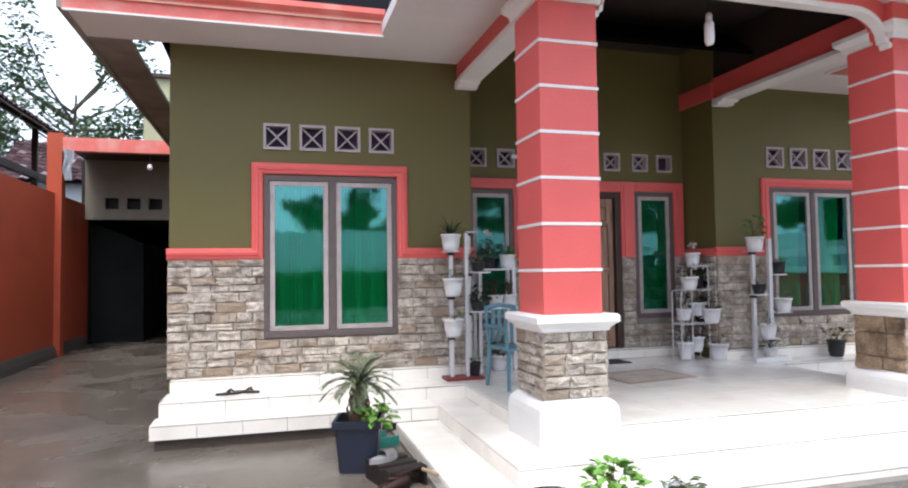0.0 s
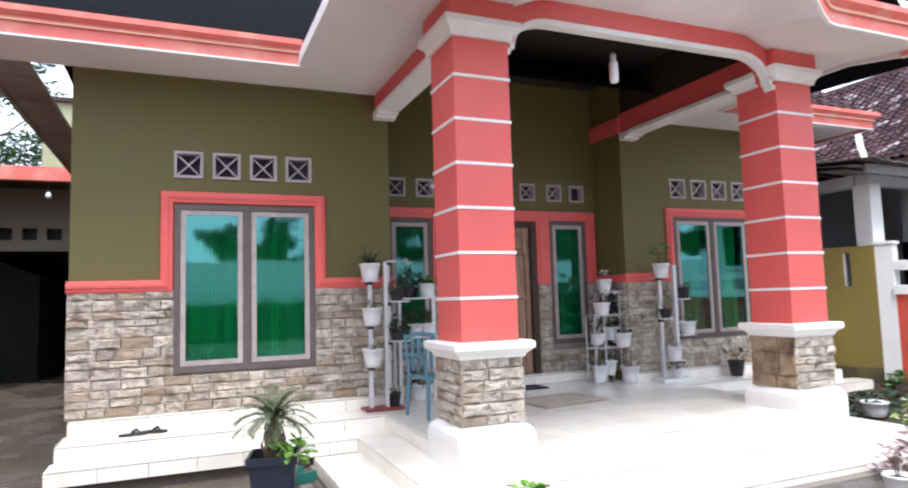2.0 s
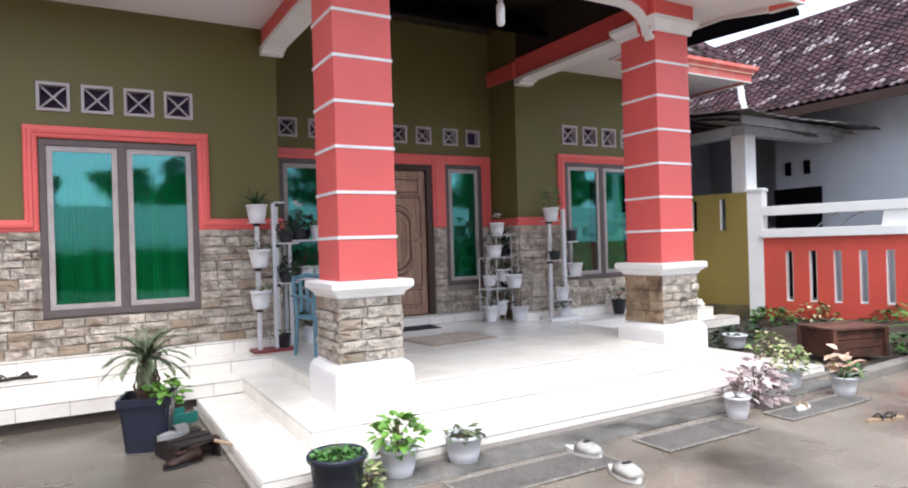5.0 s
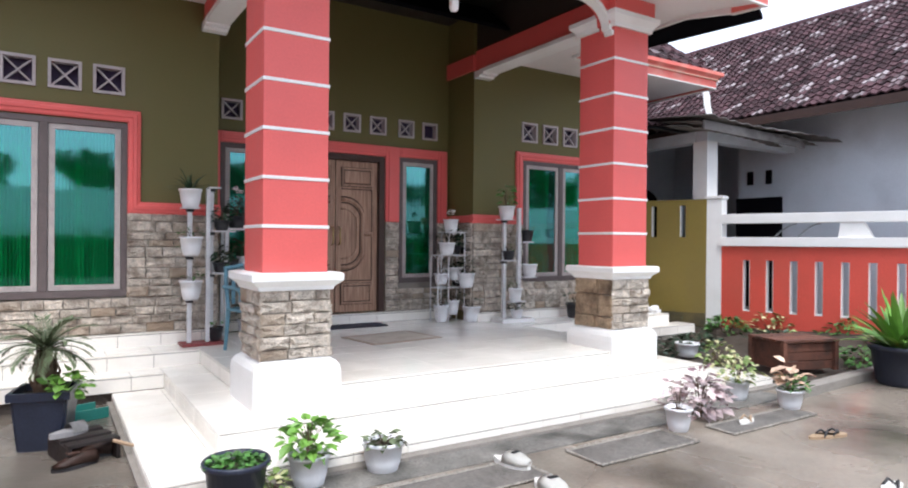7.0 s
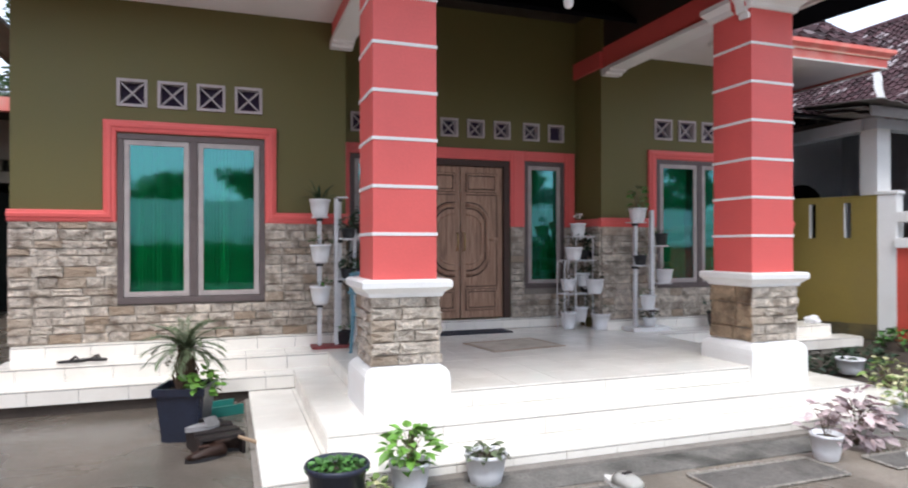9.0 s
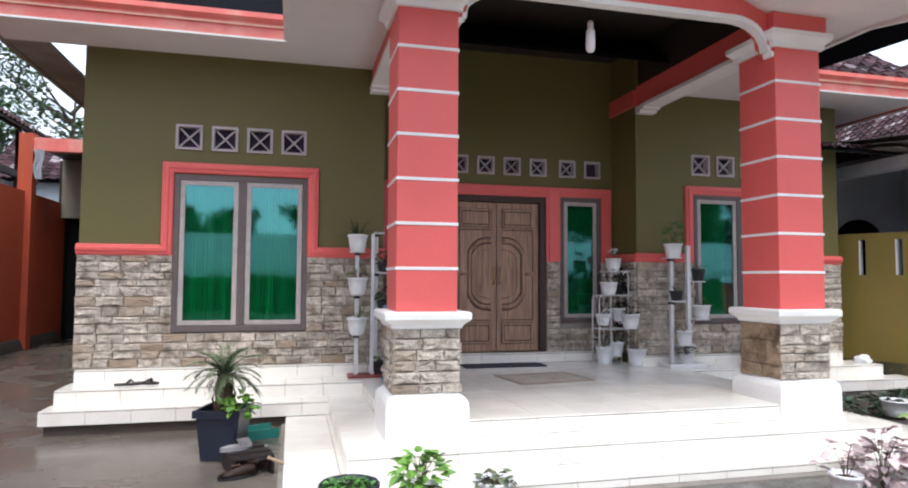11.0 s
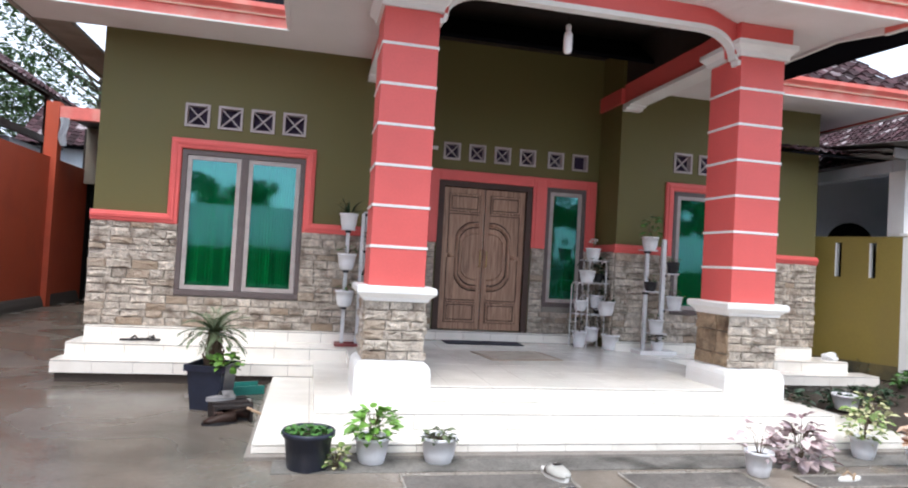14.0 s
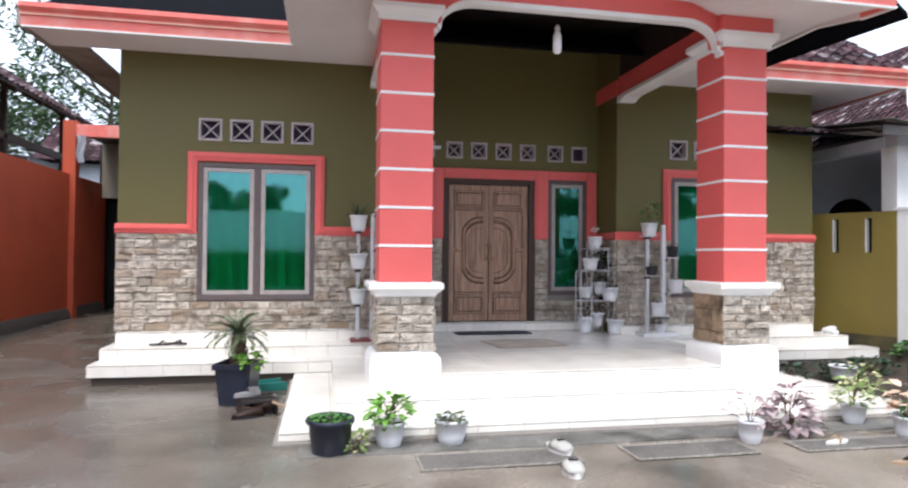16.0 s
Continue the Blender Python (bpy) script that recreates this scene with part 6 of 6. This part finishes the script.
part("ledge", nbox(14.95, -4.6, 3.62, 15.3, -3.0, 3.70), WHITE, nb, "white concrete ledge")


def at_nb(x, y, z):
    """World metres in the house's own measure."""
    return ((x - 1.5) / NBS - 16.0, (y + 7.5) / NBS - 3.5, (z - 1.41) / NBS + 1.41 - ZG)


def nb_bar(p, q, w, h):
    """A square bar from p to q (world), w wide and h deep."""
    p, q = Vector(at_nb(*p)), Vector(at_nb(*q))
    d = (q - p).normalized()
    side = Vector((-d.y, d.x, 0)).normalized() * w / 2 / NBS if abs(d.z) < 0.9 else Vector((w / 2 / NBS, 0, 0))
    up = Vector((0, 0, h / 2 / NBS)) if abs(d.z) < 0.9 else Vector((0, h / 2 / NBS, 0))
    bm = bmesh.new()
    ends = [[bm.verts.new(c + side * a + up * b) for a, b in ((-1, -1), (1, -1), (1, 1), (-1, 1))] for c in (p, q)]
    for k in range(4):
        bm.faces.new((ends[0][k], ends[0][(k + 1) % 4], ends[1][(k + 1) % 4], ends[1][k]))
    bm.faces.new(ends[0][::-1]), bm.faces.new(ends[1])
    bmesh.ops.recalc_face_normals(bm, faces=bm.faces[:])
    return bm


part("porch_post", nb_bar((11.0, -0.66, 0.10), (11.0, -0.66, 3.10), 0.27, 0.27), WHITE, nb, "white painted porch post")
part("porch_beam", nb_bar((10.9, -0.66, 3.19), (13.5, -0.66, 3.19), 0.22, 0.18), PALE, nb, "grey porch beam")
part("porch_beam", nb_bar((11.0, -0.54, 3.19), (11.1, 3.2, 3.19), 0.22, 0.18), PALE, nb, "grey porch beam")
bm = bmesh.new()


def tile_roof(bm, origin, along, slope, n_along, n_slope, w, d, seed):
    """Curved pantiles in overlapping rows, each an island of its own."""
    r = random.Random(seed)
    o, a, s = Vector(origin), Vector(along).normalized(), Vector(slope).normalized()
    nrm = a.cross(s).normalized()
    if nrm.z < 0:
        nrm = -nrm
    for j in range(n_slope):
        for i in range(n_along):
            c = o + a * (i * w) + s * (j * d) + nrm * (0.02 + r.uniform(-0.006, 0.006))
            rows = []
            for f, lift in ((0.0, 0.028), (1.12, 0.0)):
                rows.append([bm.verts.new(c + a * (w * u * 1.04) + s * (d * f) + nrm * (lift + h)) for u, h in ((0, 0.0), (0.22, 0.035), (0.45, 0.02), (0.72, -0.012), (1.0, 0.0))])
            for k in range(4):
                bm.faces.new((rows[0][k], rows[0][k + 1], rows[1][k + 1], rows[1][k]))
            lipv = [bm.verts.new(v.co - nrm * 0.03) for v in rows[0]]
            for k in range(4):
                bm.faces.new((lipv[k], lipv[k + 1], rows[0][k + 1], rows[0][k]))


tile_roof(bm, (14.25 - 17.5, -5.0 + 4.0, 4.08 - ZG), (0, 1, 0), (3.2, 0, 2.75), 83, 27, 0.18, 0.156, 4)
tagged(part("tile_roofing", bm, ROOFTILE, nb, "mottled dark clay pantiles"), kind="stuff")
bm = bmesh.new()
slab(bm, [(14.25 - 17.5, -1.0, 4.05 - ZG), (14.25 - 17.5, 14.0, 4.05 - ZG), (0, 14.0, 6.80 - ZG), (0, -1.0, 6.80 - ZG)], 0.03)
slab(bm, [(4.6, -1.0, 4.05 - ZG), (4.6, 14.0, 4.05 - ZG), (0, 14.0, 6.80 - ZG), (0, -1.0, 6.80 - ZG)], 0.03)
part("roof_deck", bm, ROOF_AND_SHADE, nb)
part("ridge", tube([(0, -1.0, 6.86 - ZG), (0, 14.0, 6.86 - ZG)], 0.10, 10), ROOFTILE, nb)
part("eave_board", nbox(14.2, -5.0, 3.88, 14.25, 10, 4.06), DARKWOOD, nb, "dark eave board")
bm = bmesh.new()
tile_roof(bm, (10.5 - 17.5, 0.75 + 4.0, 3.62 - ZG), (1, 0, 0), (0, 3.2, 0.9), 25, 17, 0.18, 0.17, 9)
tagged(part("porch_tile_roofing", bm, ROOFTILE, nb, "broken dark tiles on the low porch roof"), kind="stuff")
bm = bmesh.new()
slab(bm, [(-7.0, 4.72, 3.56 - ZG), (-2.3, 4.72, 3.56 - ZG), (-2.3, 8.6, 4.6 - ZG), (-7.0, 8.6, 4.6 - ZG)], 0.03)
part("porch_roof_deck", bm, ROOF_AND_SHADE, nb)
ASBESTOS = material("weathered_roof_sheet", (0.17, 0.155, 0.15), 0.9, vary=0.4, scale=5, bump=0.5, stain=(0.05, 0.042, 0.04), stain_amount=0.8, stain_scale=2.5)
for k, (x0, x1, y0, dz) in enumerate(((10.2, 13.5, -1.35, 0.0), (10.25, 13.2, -1.12, -0.05), (10.3, 12.6, -0.92, -0.09))):
    rows = []
    for i in range(7):
        f = i / 6
        row = []
        for j in range(45):
            u = j / 44
            sag = (-0.05 * math.sin(math.pi * u) - 0.16 * u ** 3) * (1 - f)
            edge_y = y0 + 0.10 * math.sin(u * 5 + k) - 0.18 * u
            row.append(at_nb(x0 + (x1 - x0) * u, edge_y + (0.3 - edge_y) * f, 3.36 + dz + sag + 0.16 * f + 0.014 * math.sin(j * 1.57)))
        rows.append(row)
    bm = bmesh.new()
    sheet(bm, rows, 0.012)
    part("canopy_sheet", bm, ASBESTOS, nb, "sagging weathered roof sheet at the porch edge")
part("canopy_fascia", nb_bar((10.25, -1.18, 3.24), (12.9, -1.25, 3.16), 0.03, 0.14), ASBESTOS, nb, "grey board under the canopy edge")
bm = bmesh.new()
sheet(bm, [[at_nb(12.09 + 0.25 * j + 0.02 * math.sin(i * 2.3 + j), 0.12 + 0.03 * i + 0.04 * j, 3.68 + 0.16 * i) for j in range(2)] for i in range(7)], 0.06)
part("plaster_hip", bm, WHITE, nb, "white plastered joint between the roofs")

bm = bmesh.new()
tile_roof(bm, (8.05, EV - 0.02, CEIL + 0.20), (1, 0, 0), (0, 3.0, 2.2), 12, 6, 0.245, 0.22, 31)
tagged(link("roof_tiles", bm, ROOFTILE), "dark clay tiles above the wing cornice", kind="stuff")

# ---- passage on the left: red wall, carport, sheds ----
LX = -3.2
structure("wall_boundary", one_box(LX - 0.15, -12, ZG - 0.05, LX, 9.9, 3.22), REDWALL, "brick-red painted boundary wall")
structure("plinth_boundary", sweep([(0, -0.05), (0.10, -0.05), (0.07, 0.10), (0.03, 0.20), (0, 0.24)], [(LX, 9.6, ZG), (LX, -12, ZG)][::-1]), SOOT, "dark mossy strip at the foot of the boundary wall")
structure("post_carport", one_box(LX - 0.15, 7.4, ZG, LX + 0.12, 7.65, 4.46), REDWALL, "brick-red painted carport post")
structure("beam_carport", one_box(LX + 0.12, 7.42, 4.10, 0.0, 7.62, 4.38), CORNICE, "faded pink carport beam")
# Unseen roof, added to dim the wall over the passage.
structure("roof_carport", one_box(LX, 7.62, 4.28, 0.0, 15.0, 4.37), CEIL_AND_SHADE, "added carport roof that keeps the lintel dim")
# Left wall, end and ceiling carry the passage's shade in a near-black colour.
structure("wall_passage_left", one_box(LX - 0.15, 9.9, ZG, LX, 22, 4.3), CEIL_AND_SHADE, "passage wall in near-black for its shade")
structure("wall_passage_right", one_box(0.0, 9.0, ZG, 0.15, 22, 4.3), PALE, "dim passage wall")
structure("wall_passage_end", one_box(LX, 21.8, ZG, 0.0, 22, 4.3), CEIL_AND_SHADE, "passage end in near-black for its shade")
LINTEL = material("dim_beige_plaster", (0.30, 0.27, 0.22), 0.8, vary=0.12, bump=0.15)
pv = [(-2.78 + 0.48 * k, -2.48 + 0.48 * k, 3.11, 3.38) for k in range(6)]
structure("wall_passage_lintel", pierced(LX, 0.0, 2.86, 4.28, 9.6, 9.75, pv), LINTEL, "beige wall over the passage with square vent holes")
# Unseen dark wall, added to stop sky light through the vent holes.
structure("wall_passage_upper", one_box(LX, 9.95, 2.95, 0.0, 10.05, 4.28), CEIL_AND_SHADE, "added near-black wall blocking light behind the vent holes")
structure("roof_passage", one_box(LX, 9.75, 2.88, 0.0, 21.8, 2.95), CEIL_AND_SHADE, "passage ceiling in near-black for its shade")
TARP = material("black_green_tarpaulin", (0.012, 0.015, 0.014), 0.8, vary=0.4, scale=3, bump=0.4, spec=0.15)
s = root("dark_shed", (-1.9, 12.5, ZG), "dark tarpaulin-covered shed in the passage", "shed")
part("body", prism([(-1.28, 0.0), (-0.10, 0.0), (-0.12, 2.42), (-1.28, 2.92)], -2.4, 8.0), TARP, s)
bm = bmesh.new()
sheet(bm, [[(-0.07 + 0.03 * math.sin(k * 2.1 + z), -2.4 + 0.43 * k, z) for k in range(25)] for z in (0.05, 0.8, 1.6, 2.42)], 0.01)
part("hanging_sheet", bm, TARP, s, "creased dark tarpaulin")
part("post", one_box(-0.02, 3.6, 0, 0.06, 3.7, 2.5), STEEL, s, "pale post at the end of the shed")
u = root("upper_building", (-1.2, 10.5, 4.3), "pale yellow-green upper storey wall behind the carport", "building")
part("wall", one_box(-0.9, 0, 0.08, 1.2, 3, 2.3), material("pale_lime_plaster", (0.44, 0.43, 0.27), 0.8, vary=0.15, scale=2, bump=0.1), u)
part("roof_edge", one_box(-1.0, -0.1, 2.3, 1.3, 3.1, 2.4), DARKWOOD, u)
h = root("hanging_bulb", (-1.45, 7.52, 3.74), "small bulb hanging under the carport beam", "lamp")
part("bulb", lathe([(0, 0), (0.05, 0.03), (0.055, 0.08), (0.03, 0.14)], 12), PLASTICW, h, smooth=True)
part("cord", tube([(0, 0, 0.13), (0, 0, 0.36)], 0.008, 6), RUBBERD, h)
h = root("rag", (-2.96, 7.36, 3.45), "pale rag hanging from the carport post", "cloth")
bm = bmesh.new()
last = None
for j in range(8):
    row = [bm.verts.new((0.05 * (i - 2) * (1 - 0.05 * j) + 0.02 * math.sin(j), 0.02 * math.sin(i * 2.1 + j), 0.66 - 0.09 * j)) for i in range(5)]
    if last:
        for i in range(4):
            bm.faces.new((last[i], last[i + 1], row[i + 1], row[i]))
    last = row
bmesh.ops.solidify(bm, geom=bm.faces[:], thickness=0.01)
part("cloth", bm, PALE, h)

# neighbour's shed roof over the boundary wall
s = root("neighbour_shed", (-6.0, 4.0, ZG), "dark open timber shed with a tiled roof behind the boundary wall", "shed")
bm = bmesh.new()
tile_roof(bm, (2.0, -7.0, 5.1), (0, 1, 0), (-3, 0, 1.9), 64, 16, 0.245, 0.22, 14)
tagged(part("tile_roofing", bm, ROOFTILE, s), kind="stuff")
bm = bmesh.new()
slab(bm, [(2.0, -7, 5.06), (2.0, 8.5, 5.06), (-1.2, 8.5, 7.1), (-1.2, -7, 7.1)], 0.03)
part("roof_deck", bm, DARKWOOD, s)
for k in range(12):
    part("rafter", tube([(1.98, -6.8 + 1.35 * k, 5.0), (-1.2, -6.8 + 1.35 * k, 7.0)], 0.05, 6), DARKWOOD, s)
for k in range(5):
    part("post", one_box(1.2, -6.5 + 3.4 * k, 0, 1.32, -6.38 + 3.4 * k, 5.4), DARKWOOD, s)
part("tie_beam", one_box(1.2, -7, 4.1, 1.32, 8.4, 4.28), DARKWOOD, s)
part("back_wall", one_box(-1.3, -7, 0, -1.2, 8.5, 7.0), CEIL_AND_SHADE, s)
part("grey_sheet", one_box(0.2, 5.5, 3.2, 1.1, 8.2, 4.0, bevel=0.05), PALE, s)
s = root("far_house", (-4.9, 15.0, ZG), "far house with a mossy tile roof behind the wall", "house")
bm = bmesh.new()
tile_roof(bm, (-2.2, 0.0, 4.6), (1, 0, 0), (0, 2, 1.5), 14, 11, 0.25, 0.23, 24)
tagged(part("tile_roofing", bm, ROOFTILE, s), kind="stuff")
part("house_wall", one_box(-2.0, 0.3, 0, 1.2, 4, 4.6), PALE, s)
part("roof_deck", prism([(0.0, 4.55), (2.0, 6.05), (4.0, 4.55)], -2.2, 1.3, axis="x"), ROOF_AND_SHADE, s)


# ---- trees ----
BARK = material("grey_brown_bark", (0.10, 0.08, 0.06), 0.9, vary=0.4, scale=9, bump=0.8)
FARLEAF = material("tree_leaf", (0.075, 0.14, 0.055), 0.6, vary=0.3, scale=3, bump=0.1, island=0.5)


def tree(at, height, spread, n, seed, size=0.22, clumps=26):
    t = root("tree", at, "broadleaf tree with an open uneven crown behind the houses", "tree", "trees")
    r = random.Random(seed)
    bm = tube([(0, 0, 0), (0.1, 0.05, height * 0.25), (-0.05, 0.1, height * 0.5), (0.1, 0, height * 0.8)], [height * 0.022, height * 0.017, height * 0.011, height * 0.004], 8)
    tips = []
    for k in range(clumps):
        a, z0 = r.uniform(0, 6.283), height * r.uniform(0.35, 0.75)
        L = spread * r.uniform(0.45, 1.0)
        tip = Vector((L * math.cos(a), L * math.sin(a), min(z0 + L * r.uniform(0.2, 0.8), height)))
        mid = Vector((tip.x * 0.5, tip.y * 0.5, z0 + (tip.z - z0) * 0.35))
        tube([(0, 0, z0), mid, tip], [height * 0.006, height * 0.0035, height * 0.001], 5, bm)
        tips += [tip, mid.lerp(tip, 0.6)]
    part("trunk", bm, BARK, t)
    bm = bmesh.new()
    for tip in tips:
        leaves(n // len(tips), spread * r.uniform(0.14, 0.28), spread * 0.25, size, r.randint(0, 9999), bm=bm, centre=(tip.x, tip.y, tip.z - spread * 0.1), fill=0.1)
    part("crown", bm, FARLEAF, t)
    return t


tree((-6.5, 21.0, ZG), 11.0, 4.4, 12000, 3, 0.19, 34)
tree((-2.0, 26.0, ZG), 9.5, 3.6, 8000, 4, 0.19)
tree((-13.0, 19.0, ZG), 10.0, 4.5, 8000, 6, 0.22)

# ---- the other side of the street, mirrored in the windows ----
structure("wall_street", one_box(-22, -24.2, ZG, 44, -24.0, 3.55), WHITE, "long white wall across the street")
hd = root("hedge", (6, -22.5, ZG), "clipped green hedge along the street wall", "hedge")
bm = bmesh.new()
rr = random.Random(8)
for k in range(56):
    leaves(90, 0.75, 1.95, 0.22, 900 + k, bm=bm, centre=(-28 + k + rr.uniform(-0.2, 0.2), rr.uniform(-0.15, 0.15), 0.0), fill=0.2)
tagged(part("foliage", bm, FARLEAF, hd), kind="stuff")
part("hedge_core", one_box(-28, -0.35, 0, 28, 0.35, 1.65, bevel=0.1), material("hedge_shade", (0.02, 0.06, 0.02), 0.9, bump=0.4), hd)
for k, (x, tall, wide) in enumerate(((-9, 4.7, 1.8), (-2.0, 5.3, 2.1), (4.5, 5.9, 2.4), (10.0, 6.4, 2.3), (14.5, 8.0, 3.0), (19.5, 7.4, 2.8), (25.0, 7.8, 3.0), (31.0, 8.2, 3.2), (37.0, 7.6, 3.0))):
    tree((x, -28.0 - (k % 2) * 2, ZG), tall, wide, 3000, 50 + k, 0.5, 20)
